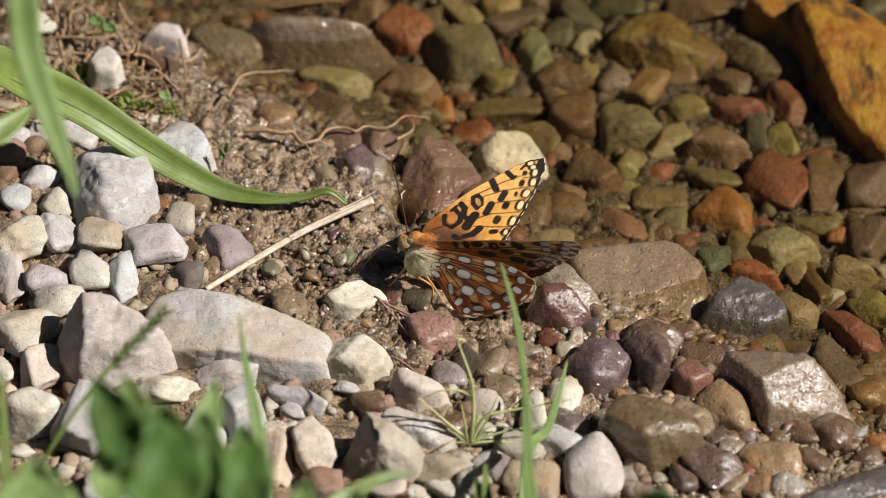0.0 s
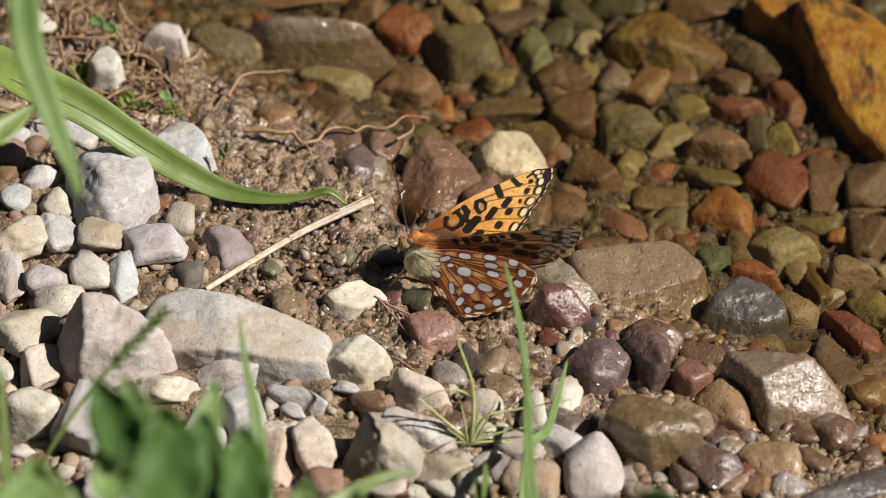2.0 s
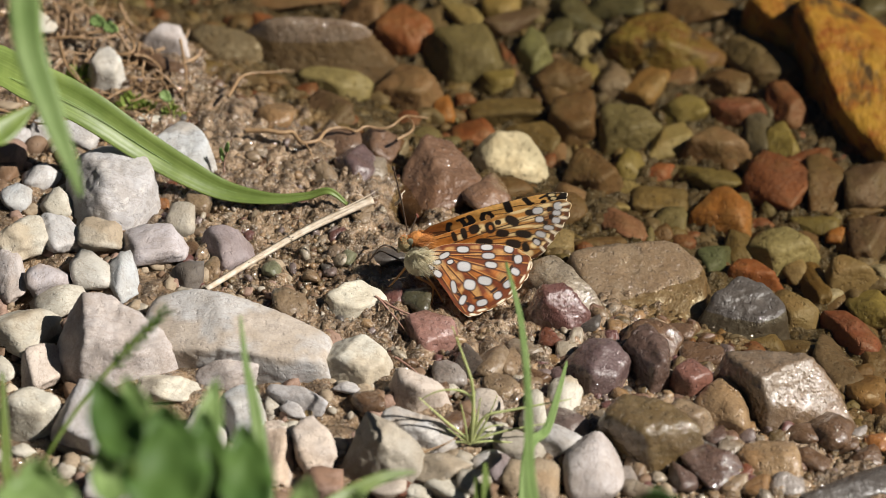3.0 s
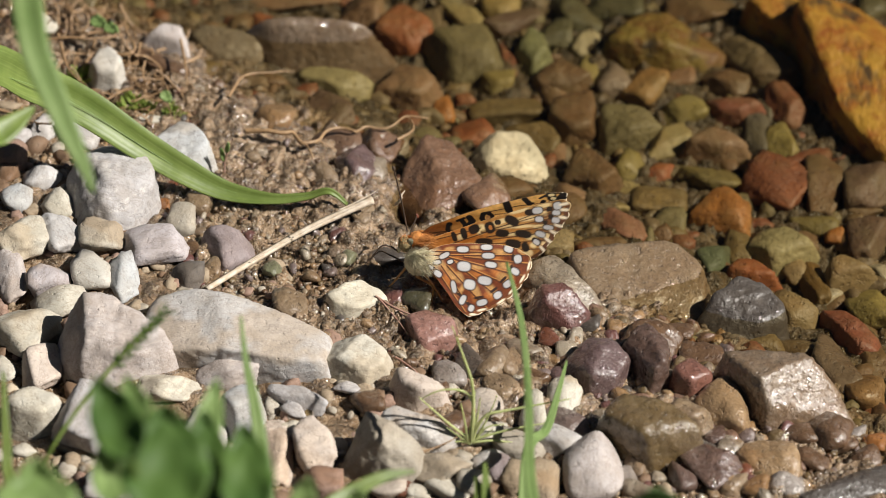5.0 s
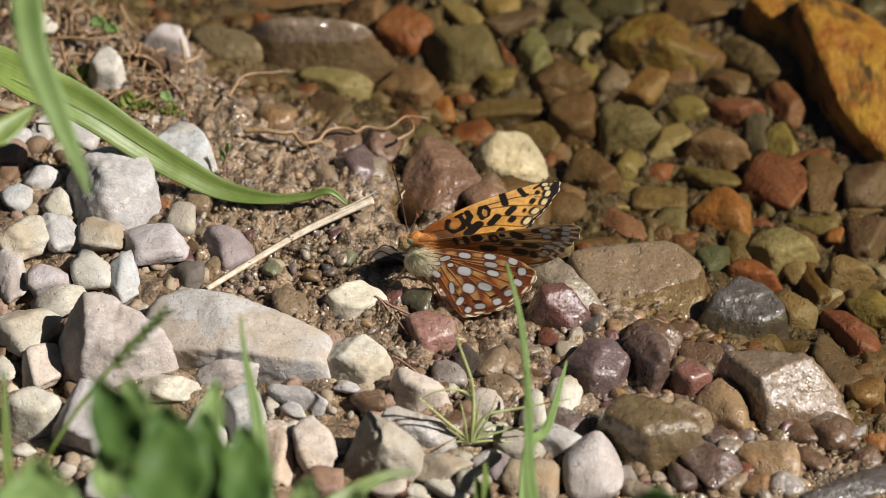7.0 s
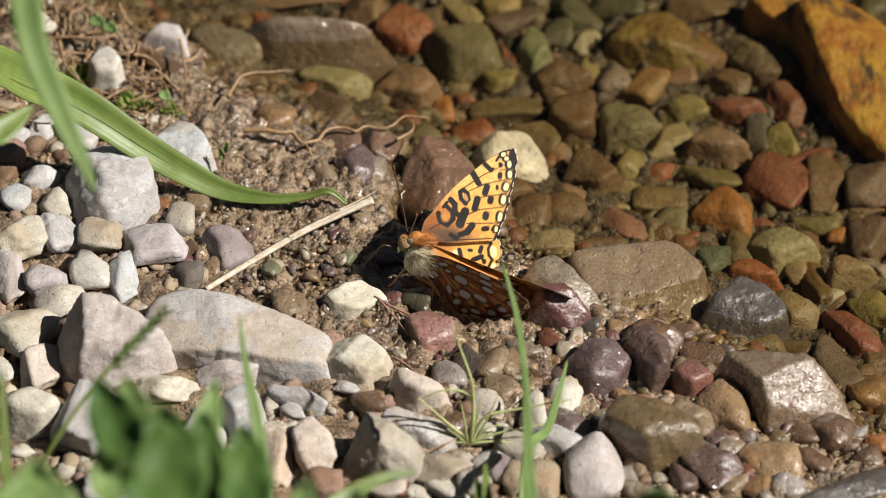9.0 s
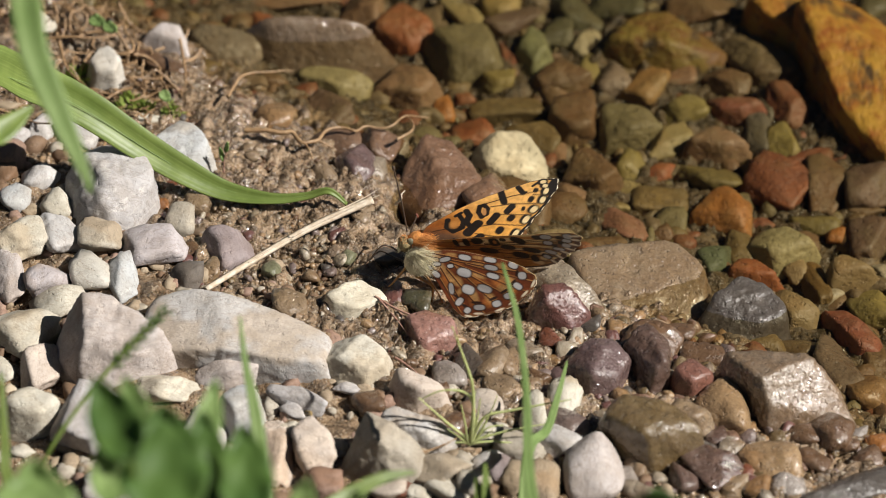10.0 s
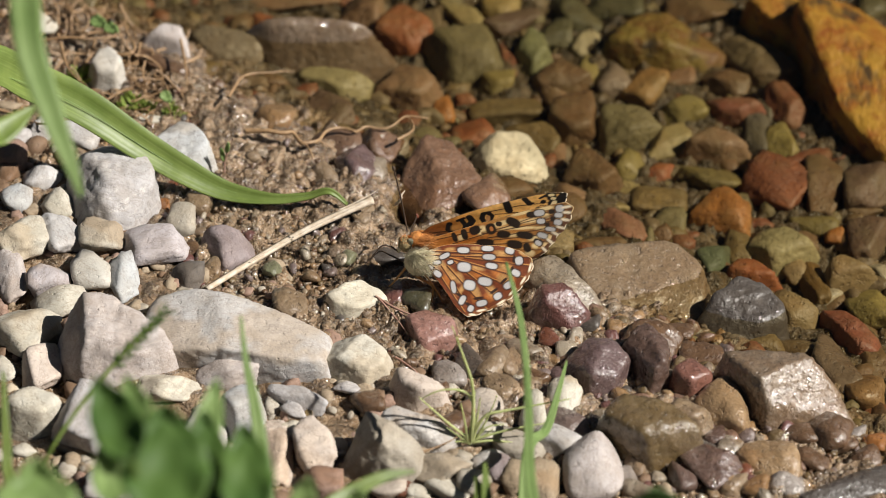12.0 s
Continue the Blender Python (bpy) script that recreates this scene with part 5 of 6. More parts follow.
# The wings are drawn in tenths of a millimetre, as the insect shows them; SEATS lays a wing's own plane (mm) into its drawing.
SEATS = {"fore_under": ((5.6292, 7.3508, 5.450), (-4.0980, 6.1988, 22.231)), "fore_upper": ((6.6145, 2.4427, 0.606), (-3.0219, 9.3372, 34.882)),
         "hind_under": ((6.3311, 6.8002, 3.447), (-6.4023, 7.1230, 0.225)), "hind_upper": ((6.5986, 2.4369, 2.656), (-3.0041, 9.3197, 18.296))}
FORE = [(0, 37), (5, 58), (20, 78), (40, 105), (65, 132), (95, 158), (125, 180), (145, 190), (158, 193), (164, 189), (166, 175), (164, 155), (161, 130), (156, 110), (152, 90), (145, 65), (139, 50), (135, 38), (131, 29), (105, 27), (55, 22), (20, 25)]
FORE_NEAR = [(5, 23), (30, 33), (55, 42), (105, 60), (155, 75), (205, 88), (240, 96), (256, 97), (265, 89), (264, 74), (258, 61), (250, 47), (240, 34), (229, 18), (215, 2), (200, -8), (155, -20), (105, -18), (55, -5), (20, 10)]
HIND_FAR = [(3, 18), (25, 38), (75, 48), (123, 42), (139, 25), (141, 10), (139, -8), (133, -22), (125, -36), (105, -50), (80, -55), (55, -45), (30, -20), (10, 5)]
HIND = [(4, 2), (18, 8), (31, 14), (47, 18), (75, 20), (105, 19), (135, 18), (155, 15), (173, 9), (187, 0), (196, -8), (195, -24), (189, -38), (179, -53), (167, -67), (153, -80), (137, -90), (119, -99), (101, -106), (87, -110), (75, -105), (61, -91), (47, -70), (30, -46), (13, -20)]


def paint_fore_upper(s):
    root = np.hypot(s.x - 2, s.y - 40)
    s.lay(np.clip((s.y - 60 - 0.2 * s.x) / 60, 0, 1) * 0.35, (0.76, 0.48, 0.19))
    s.lay(np.clip((105 - root) / 60, 0, 1) * 0.85, (0.46, 0.17, 0.03))
    s.lay(np.clip((66 - root) / 35, 0, 1) * 0.9, (0.25, 0.075, 0.014))
    s.lay(np.clip((62 - np.hypot((s.x - 42) * 0.9, (s.y - 33) * 2.4)) / 40, 0, 1) * 0.92, (0.075, 0.042, 0.026))
    s.mottle(0.16, 31)
    for x0, y0, x1, y1, w in ((67, 117, 105, 144, 1.6), (105, 144, 152, 168, 1.5), (81, 115, 105, 126, 1.6), (100, 126, 147, 138, 1.6), (93, 102, 115, 108, 1.5), (110, 106, 148, 113, 1.6), (70, 68, 100, 83, 1.8), (98, 82, 144, 89, 1.6), (77, 57, 139, 60, 1.6), (45, 26, 133, 33, 1.8), (15, 45, 70, 78, 1.6), (135, 154, 160, 158, 1.5)):
        s.stroke(x0, y0, x1, y1, 1.3 * w, (0.05, 0.022, 0.010))
    s.rim(0.0, 0.44, 3.4, (0.10, 0.055, 0.03))
    s.rim(0.41, 0.735, 8.5, BLACK)
    s.blot(158, 178, 8, 22, -5)
    for x, y, rx, ry, turn in ((141, 182, 4.5, 3.5, 30), (147, 175, 4, 3.5, 0), (152, 165, 3.6, 6, 0), (153, 147, 4, 6.5, 0), (147, 125, 5, 7, -15), (143, 102, 4.5, 8, -8), (137, 71, 4, 8, -10), (131, 49, 3, 5, 0)):
        s.blot(x - 1, y, rx + 4, ry + 3.2, turn)
    for x0, y0, x1, y1, w in ((28, 73, 32, 59, 8), (32, 59, 44, 53, 8), (44, 53, 54, 64, 8), (54, 64, 52, 76, 8), (52, 76, 42, 86, 7), (48, 98, 56, 90, 9), (56, 90, 56, 77, 9), (56, 77, 64, 70, 8), (42, 93, 36, 84, 5), (64, 112, 67, 100, 7), (67, 100, 74, 92, 7), (74, 92, 80, 100, 6), (80, 100, 78, 110, 6), (78, 110, 70, 116, 7), (70, 116, 64, 112, 7), (85, 147, 97, 129, 10), (107, 163, 119, 153, 8), (119, 153, 123, 156, 4), (112, 124, 108, 112, 10), (95, 101, 91, 84, 11), (74, 78, 66, 56, 14), (87, 54, 79, 42, 11), (79, 42, 67, 37, 9), (51, 36, 61, 30, 8), (128, 170, 133, 178, 4)):
        s.stroke(x0, y0, x1, y1, 1.12 * w)
    s.blot(75, 103, 3.0, 7.0, 20, (0.42, 0.20, 0.07))
    s.blot(40, 66, 6, 7, 20, (0.46, 0.20, 0.05), 0.8)
    for x, y, rx, ry, turn in ((136, 163, 4, 5, 0), (135, 144, 4.5, 7, -10), (130, 123, 3, 5, 0), (119, 100, 6, 8, -10), (111, 72, 6, 8.5, -15), (111, 49, 8, 5, 10), (125, 48, 4, 3, 0)):
        s.blot(x, y, rx, ry, turn)
    for x, y, rx, ry, turn in ((141, 182, 4.5, 3.5, 30), (147, 175, 4, 3.5, 0), (152, 165, 3.6, 6, 0), (153, 147, 4, 6.5, 0), (147, 125, 5, 7, -15), (143, 102, 4.5, 8, -8), (137, 71, 4, 8, -10), (131, 49, 3, 5, 0)):
        s.blot(x, y, rx, ry, turn, (0.76, 0.60, 0.32))
    s.rim(0.42, 0.735, 1.9, PALE, 260)


def paint_fore_under(s):
    dark, brown = (0.020, 0.012, 0.008), (0.085, 0.034, 0.013)
    s.lay(np.clip((s.x - 95 + 0.2 * s.y) / 60, 0, 1) * 0.7, (0.50, 0.24, 0.06))
    s.lay(np.clip((s.x - 190 + 0.3 * s.y) / 40, 0, 1) * 0.92, (0.15, 0.060, 0.022))
    s.lay(np.clip((45 - np.hypot(s.x - 5, s.y - 22)) / 30, 0, 1) * 0.7, (0.50, 0.20, 0.05))
    s.lay(np.clip((s.y - 22 - 0.27 * s.x) / 14, 0, 1) * 0.6, (0.46, 0.27, 0.09))
    s.mottle(0.20, 32)
    for x, y, rx, ry, turn in ((173, 79, 17, 4.5, 14), (139, 59, 15, 4.5, 16), (185, 64, 18, 4.2, 7), (150, 51, 19, 3.6, 5), (217, 86, 14, 3.5, 12), (180, 51, 20, 2.6, 3), (105, 46, 9, 8, 30), (210, 50, 12, 3.6, 0), (195, 31, 12, 5, -12), (217, 73, 7, 4, 0), (223, 34, 9, 3.6, -25), (190, 4, 9, 6, -25), (220, 17, 7, 4, -35), (70, 32, 7, 5, 25), (160, 37, 11, 3.6, 0), (199, 16, 6, 4, -30)):
        s.blot(x, y, rx, ry, turn, (0.74, 0.56, 0.28), 0.5)
    for x0, y0, x1, y1, w in ((55, 20, 259, 93, 1.8), (105, 42, 263, 82, 1.8), (105, 40, 260, 70, 2), (115, 32, 255, 56, 2), (125, 28, 245, 41, 2), (125, 20, 235, 26, 2), (135, 10, 222, 10, 2), (10, 22, 105, 48, 1.6), (25, 10, 125, 26, 1.6)):
        s.stroke(x0, y0, x1, y1, w, brown)
        s.stroke(x0 + 1, y0 + 2.4, x1 + 1, y1 + 2.4, 0.8, (0.46, 0.27, 0.09))
    for x, y, rx, ry, turn in ((160, 61, 12, 7, -25), (143, 39, 11, 6.5, 0), (181, 37, 14, 6.5, -10), (121, 49, 8, 9, 20), (93, 46, 9, 7, 25), (193, 75, 9, 5, 0), (75, 38, 5, 9, 15), (58, 32, 4, 8, 20), (111, 23, 14, 6.5, 0), (163, 20, 13, 7, -8), (185, 14, 6, 8, 20), (135, 58, 5, 4, 0), (205, 24, 8, 5, -25), (121, 69, 7, 4, 20), (150, 77, 8, 3.5, 15), (230, 67, 4, 4, 0), (220, 57, 4, 3.5, 0), (228, 80, 5, 4, 0)):
        s.blot(x, y, 1.12 * rx, 1.12 * ry, turn, dark, 0.25)
    s.blot(122, 49, 3, 4, 20, (0.45, 0.16, 0.04))
    s.rim(0.43, 0.68, 11.0, (0.11, 0.045, 0.02))
    for x, y, rx, ry, turn in ((206, 78, 9, 5.5, 5), (209, 63, 7, 4.5, 0), (242, 86, 7, 6.5, 10), (240, 74, 7, 4, 0), (239, 61, 7, 5, -5), (226, 48, 9, 4, -8), (212, 36, 9, 5, -20), (205, 22, 6, 4, -30)):
        s.blot(x, y, rx + 1.8, ry + 1.6, turn, dark)
        s.blot(x, y, rx, ry, turn, SILVER)
    for x, y, rx, ry, turn in ((254, 89, 9, 2.4, 12), (255, 79, 8, 2.2, 0), (252, 66, 8, 2.4, -8), (245, 51, 9, 2.4, -15), (236, 39, 8, 2.4, -25), (226, 25, 8, 2.4, -38), (216, 10, 7, 2.4, -45)):
        s.blot(x, y, rx, ry, turn, PALE, 0.6)
    s.rim(0.0, 0.45, 2.2, (0.50, 0.36, 0.19))
    s.rim(0.45, 0.68, 1.8, PALE, 180)


def paint_hind_under(s):
    dark, wine, brown = (0.030, 0.013, 0.009), (0.155, 0.036, 0.012), (0.085, 0.028, 0.012)
    s.lay(np.clip(lattice_noise(s.x, s.y, 17, 41) + 0.25, 0, 1) * 0.6, wine)
    for x, y, rx, ry, turn in ((100, -34, 14, 5, -10), (135, -30, 9, 7, -20), (135, -7, 7, 4, 0), (97, -75, 6, 8, 20), (121, -73, 6, 7, 30), (60, -5, 9, 4, 0), (157, -41, 6, 6, 0), (47, -45, 5, 10, 30)):
        s.blot(x, y, rx * 1.3, ry * 1.2, turn, (0.36, 0.12, 0.028), 0.9)
    for x, y, rx, ry, turn in ((96, -64, 6, 13, 25), (123, -62, 7, 11, 40), (145, -40, 11, 7, -20), (148, -20, 12, 6, -12), (140, 4, 12, 5, -8), (97, 0, 10, 4, 0), (99, -22, 11, 4, -8), (55, -35, 6, 13, 35), (40, -22, 5, 9, 35), (95, 13, 8, 3, 0), (67, -40, 6, 9, 30), (70, -62, 4, 10, -30), (177, 5, 7, 3, -30), (50, 10, 8, 3, 10)):
        s.blot(x, y, rx, ry, turn, (0.44, 0.24, 0.085), 0.9)
    s.lay(np.clip((34 - np.hypot(s.x - 8, s.y + 8)) / 24, 0, 1) * 0.85, (0.70, 0.58, 0.34))
    s.mottle(0.22, 33)
    for x0, y0, x1, y1 in ((7, -2, 190, -2), (20, 5, 105, 4), (75, -5, 193, -18), (45, -5, 185, -40), (55, -12, 170, -62), (60, -16, 145, -83), (45, -20, 117, -98), (35, -20, 95, -108), (20, -18, 77, -103)):
        s.stroke(x0, y0, x1, y1, 2.6, brown)
        s.stroke(x0 + 1, y0 + 2.2, x1 + 1, y1 + 2.2, 1.1, (0.55, 0.26, 0.08))
    for x, y, rx, ry, turn in ((101, -76, 9, 2.6, 10), (128, -63, 8, 2.6, 35), (145, -44, 8, 2.6, 45), (158, -24, 7, 2.6, 60), (162, -5, 7, 2.6, 85), (83, -87, 5, 2.6, -20), (67, -71, 6, 2.4, -30)):
        s.blot(x, y, rx, ry, turn, dark, 0.5)
    s.rim(0.40, 0.74, 6.0, (0.20, 0.08, 0.028))
    for x, y, rx, ry, turn in ((41, -2, 10, 4.5, 28), (28, -14, 7, 3.6, 12), (51, -13, 5.5, 3.6, 20), (73, 9, 11, 5.5, 0), (75, -21, 12.5, 9, -5), (115, 13, 11, 5, 0), (154, 10, 8.5, 6.5, -15), (118, -2, 12, 5.5, -2), (123, -18, 11, 5.5, -8), (171, -8, 7.5, 8, 10), (166, -30, 8.5, 6, -30), (29, -34, 8, 5.5, -35), (85, -53, 11, 9.5, -10), (112, -46, 13, 8, -12), (57, -57, 4.5, 12, 12), (73, -80, 5.5, 9.5, -28), (88, -95, 5.5, 6.5, -30), (107, -85, 10, 6, 15), (135, -72, 8, 6.5, 30), (153, -52, 9, 6.5, 35), (17, -23, 5, 3, -30)):
        s.ringed(x, y, 0.90 * rx, 0.90 * ry, turn, SILVER, 2.0)
    for x, y, rx, ry, turn in ((107, -98, 8, 2, 12), (91, -106, 6, 2.2, -5), (141, -83, 8, 2, 32), (161, -64, 8, 2, 48), (179, -43, 8, 2, 58), (191, -20, 8, 2, 75)):
        s.blot(x, y, rx, ry, turn, PALE, 0.6)
    s.rim(0.0, 0.41, 2.0, (0.52, 0.36, 0.18))
    s.rim(0.41, 0.74, 1.8, PALE, 150)
    s.rim(0.74, 1.0, 4.0, (0.40, 0.24, 0.11), 210)


def paint_hind_upper(s):
    s.lay(np.clip((80 - np.hypot(s.x - 2, s.y - 18)) / 40, 0, 1) * 0.85, (0.40, 0.16, 0.035))
    s.mottle(0.16, 34)
    for x, y, rx, ry, turn in ((127, 9, 5.5, 10, 5), (127, -20, 5, 9, -15), (60, 2, 6, 8, 0), (113, -36, 6, 5, 0)):
        s.blot(x, y, rx, ry, turn, (0.84, 0.66, 0.34))
    s.rim(0.26, 0.62, 2.8, BLACK)
    for x0, y0, x1, y1, w in ((66, 10, 70, -8, 8), (90, -7, 105, 0, 9), (105, 0, 107, -6, 5), (105, 16, 102, 8, 8), (77, -18, 91, -12, 6), (117, 14, 123, 25, 5), (117, 14, 118, 2, 5), (118, 2, 125, -6, 5), (119, -18, 123, -8, 5), (119, -18, 121, -30, 5), (95, -21, 105, -30, 5), (55, -20, 67, -30, 6)):
        s.stroke(x0, y0, x1, y1, w)
    for x, y, rx, ry, turn in ((110, -9, 4, 4.5, 0), (85, 10, 5, 3, 0)):
        s.blot(x, y, rx, ry, turn)
    s.rim(0.26, 0.62, 1.4, PALE, 150)


def wing(name, drawing, outline, near, base_near, back, base_back, parent, label):
    """A thin cambered wing: two scaled surfaces, the near one on +z, joined at the edge."""
    paints = {"fore_under": paint_fore_under, "fore_upper": paint_fore_upper, "hind_under": paint_hind_under, "hind_upper": paint_hind_upper}
    rays, rings = 260, 175
    seat = np.array(SEATS[drawing])
    line = smooth_outline([np.linalg.solve(seat[:, :2], np.array(p) - seat[:, 2]) for p in outline], rays)
    line = line * (1 + 0.006 * np.sin(np.linspace(0, 150, rays)))[:, None]           # a finely notched edge
    u = np.linspace(0, 1, rings + 1)[1:] ** 0.85
    x, y = (line[:, 0][:, None] * u).ravel(), (line[:, 1][:, None] * u).ravel()
    edge = (np.hypot(line[:, 0], line[:, 1])[:, None] * (1 - u)).ravel() * 10
    part = np.repeat(np.linspace(0, 1, rays), rings)
    reach = np.hypot(x, y)
    camber = 0.25 * np.sin(np.clip(reach / 24, 0, 1) * math.pi) + 0.06 * np.sin(np.arctan2(y + 3, x + 3) * 26) * np.clip(reach / 12, 0, 1)
    half = 0.045 * np.clip(1 - u[None, :].repeat(rays, 0).ravel() ** 8, 0.25, 1)
    verts, colours, faces = [], [], []
    for lift, paint, base in ((1, near, base_near), (-1, back, base_back)):
        view = np.array(SEATS[drawing if paint == near else paint])
        drawn = np.stack([x, y], axis=1) @ view[:, :2].T + view[:, 2]
        s = Scales(drawn[:, 0], drawn[:, 1], edge, part, base)
        paints[paint](s)
        start = len(verts)
        verts.extend((np.stack([x, y, camber + lift * half], axis=1) * MM).tolist())
        verts.append((0, 0, 0))
        colours.append(np.vstack([s.colour, s.colour[:1]]))
        hub = start + rays * rings
        for i in range(rays - 1):
            a, b = start + i * rings, start + (i + 1) * rings
            fan = [(hub, a, b)] + [(a + k, a + k + 1, b + k + 1, b + k) for k in range(rings - 1)]
            faces.extend(fan if lift < 0 else [f[::-1] for f in fan])
    other = rays * rings + 1
    for i in range(rays - 1):
        a, b = i * rings + rings - 1, (i + 1) * rings + rings - 1
        faces.append((a, b, b + other, a + other))
    ob = mesh_object(name, verts, faces, WING)
    layer = ob.data.color_attributes.new("scales", "FLOAT_COLOR", "POINT")
    layer.data.foreach_set("color", np.column_stack([np.clip(np.vstack(colours), 0, 1), np.ones(len(verts))]).ravel())
    ob.parent = parent
    return tagged(ob, label)


def lump(name, centre, size, material, parent, turn=(0, 0, 0), rough=0.06, seed=5, label=""):
    """A rounded body part."""
    d, faces = BALLS[4]
    shift = Vector((seed * 3.1, seed * 1.7, 0))
    wobble = np.array([noise.noise(Vector(p * 3) + shift) for p in d])
    ob = mesh_object(name, (d * (1 + rough * wobble)[:, None] * np.array(size) * MM).tolist(), faces, material)
    ob.matrix_local = pose(*(c * MM for c in centre), *turn)
    ob.parent = parent
    return tagged(ob, label)


def fur(name, centre, size, count, length, lean, material, parent, seed, label=""):
    """Fine hairs standing on an ellipsoid, swept along lean."""
    r = np.random.RandomState(seed)
    verts, faces = [], []
    lean = Vector(lean)
    for _ in range(count):
        d = Vector(r.normal(size=3)).normalized()
        root = Vector([c + s * q for c, s, q in zip(centre, size, d)])
        go = (d + lean * r.uniform(0.5, 1.3) + Vector(r.normal(size=3)) * 0.25).normalized() * length * r.uniform(0.6, 1.2)
        side = go.cross(Vector(r.normal(size=3))).normalized() * 0.032
        k = len(verts)
        verts += [(root - side) * MM, (root + side) * MM, (root + go * 0.6 + side * 0.6) * MM, (root + go) * MM]
        faces += [(k, k + 1, k + 2), (k, k + 2, k + 3)]
    ob = mesh_object(name, verts, faces, material)
    ob.parent = parent
    return tagged(ob, label)


FOOT = Vector((-5.0, -12.9, 1.0))                 # on the mud below the thorax
LIFT = Vector((0, -3.06, 2.57))                    # the body stands this far out on its legs


def rel(*points):
    return [Vector(p) - FOOT for p in points]


def build_butterfly():
    root = new("butterfly")
    root.location = (FOOT + LIFT) * MM
    tagged(root, "orange fritillary butterfly with black markings and silver-spotted underwings", "butterfly")
    tawny = plain_material("tawny_hair", (0.62, 0.26, 0.06), (0.34, 0.12, 0.03), 1500, 0.8)
    grey = plain_material("cream_grey_hair", (0.70, 0.64, 0.45), (0.46, 0.40, 0.25), 1500, 0.8)
    dark = plain_material("dark_horn", (0.06, 0.035, 0.02), (0.025, 0.015, 0.01), 900, 0.35)
    amber = plain_material("amber_leg", (0.52, 0.27, 0.08), (0.35, 0.16, 0.05), 900, 0.5)
    red = plain_material("antenna_tip", (0.16, 0.04, 0.02), (0.08, 0.02, 0.012), 900, 0.5)
    eye = plain_material("eye_facets", (0.20, 0.19, 0.12), (0.06, 0.055, 0.035), 4000, 0.3)
    head, chest, back, tail = rel((-6.7, -9.4, 9.1), (-4.6, -12.2, 7.4), (-3.9, -9.0, 9.2), (4.7, -5.5, -0.3))
    lump("thorax", chest, (2.3, 1.9, 2.7), grey, root, (0, 20, 0))
    lump("thorax_back", back, (2.6, 1.8, 1.9), tawny, root, (0, 25, 0))
    lump("abdomen", tail, (8.5, 1.5, 1.5), tawny, root, (0, 14, -10))
    skull = lump("head", head, (1.35, 1.4, 1.5), plain_material("olive_brown_face", (0.36, 0.28, 0.13), (0.18, 0.13, 0.06), 2500, 0.7), root)
    lump("eye", rel((-5.8, -10.0, 10.0))[0] - head, (0.72, 0.45, 0.82), eye, skull, (0, 0, 0), 0.0)
    lump("eye", rel((-7.3, -7.5, 8.5))[0] - head, (0.72, 0.45, 0.82), eye, skull, (0, 0, 0), 0.0)
    lump("palp", rel((-7.6, -9.6, 8.2))[0] - head, (0.32, 0.32, 1.15), grey, skull, (0, 25, 0))
    lump("palp", rel((-7.8, -8.4, 7.4))[0] - head, (0.32, 0.32, 1.15), grey, skull, (0, 25, 0))
    fur("crest_hair", head + Vector((0.1, 0, 0.7)), (0.95, 0.95, 0.8), 420, 0.55, (-0.2, 0, 0.6), tawny, root, 1)
    fur("back_hair", back, (2.5, 1.75, 1.8), 2200, 0.6, (0.6, 0, 0.2), tawny, root, 2)
    fur("flank_hair", chest + Vector((1.2, -0.6, -0.3)), (1.5, 1.3, 1.6), 380, 2.0, (2.2, -0.4, -0.3), grey, root, 9)
    fur("chest_hair", chest, (2.2, 1.85, 2.6), 3000, 0.6, (0.9, -0.1, -0.5), grey, root, 3)
    fur("wing_base_hair", rel((-3.9, -13.7, 9.4))[0], (1.3, 0.5, 1.9), 420, 2.4, (1.7, -0.3, -0.8), grey, root, 12)
    fur("wing_base_hair", rel((-3.6, -11.9, 11.5))[0], (1.2, 0.5, 0.6), 260, 2.2, (2.4, -0.1, 0.45), tawny, root, 13)
    for tip, bend, start in (((-8.8, -4.0, 22.1), (-7.3, -6.0, 16.4), (-6.4, -8.5, 11.2)), ((-4.7, -2.0, 9.4), (-5.2, -5.0, 10.3), (-5.8, -8.0, 10.5))):
        a, b, c = rel(start, bend, tip)
        feeler = strand("antenna", [a, b, c], 0.3, dark, root, False)
        lump("club", c, (0.3, 0.3, 0.6), red if tip[0] > -6 else dark, feeler, (0, -15, 0), 0.0)
    strand("proboscis", rel((-7.9, -9.5, 7.3), (-9.5, -9.5, 8.9), (-11.1, -9.8, 9.1), (-12.4, -10.5, 7.4), (-14.0, -11.0, 5.7)), 0.42, dark, root)
    for thick, material, *line in ((0.55, amber, (-5.7, -11.0, 6.5), (-8.3, -13.0, 3.9), (-9.7, -13.6, 2.5), (-11.6, -14.2, 1.5)),
                                   (0.55, amber, (-4.9, -12.0, 3.8), (-2.8, -13.0, 3.1), (-1.7, -13.5, 2.5), (-1.9, -15.0, 0.8), (-2.4, -17.0, -1.0)),
                                   (0.45, amber, (-3.2, -12.0, 4.1), (-1.2, -13.0, 1.5), (0.2, -14.5, -1.0), (0.6, -15.0, -1.6)),
                                   (0.45, amber, (-2.4, -8.0, 1.5), (0.6, -7.0, -3.3), (-0.4, -8.0, -5.9)),
                                   (0.40, dark, (-6.3, -9.0, 4.2), (-9.6, -7.0, 4.4), (-11.8, -6.0, 5.2), (-13.5, -7.0, 2.5))):
        line = [p - LIFT * (k / (len(line) - 1)) for k, p in enumerate(rel(*line))]         # the feet stay on the mud
        strand("leg", line, thick, material, root)
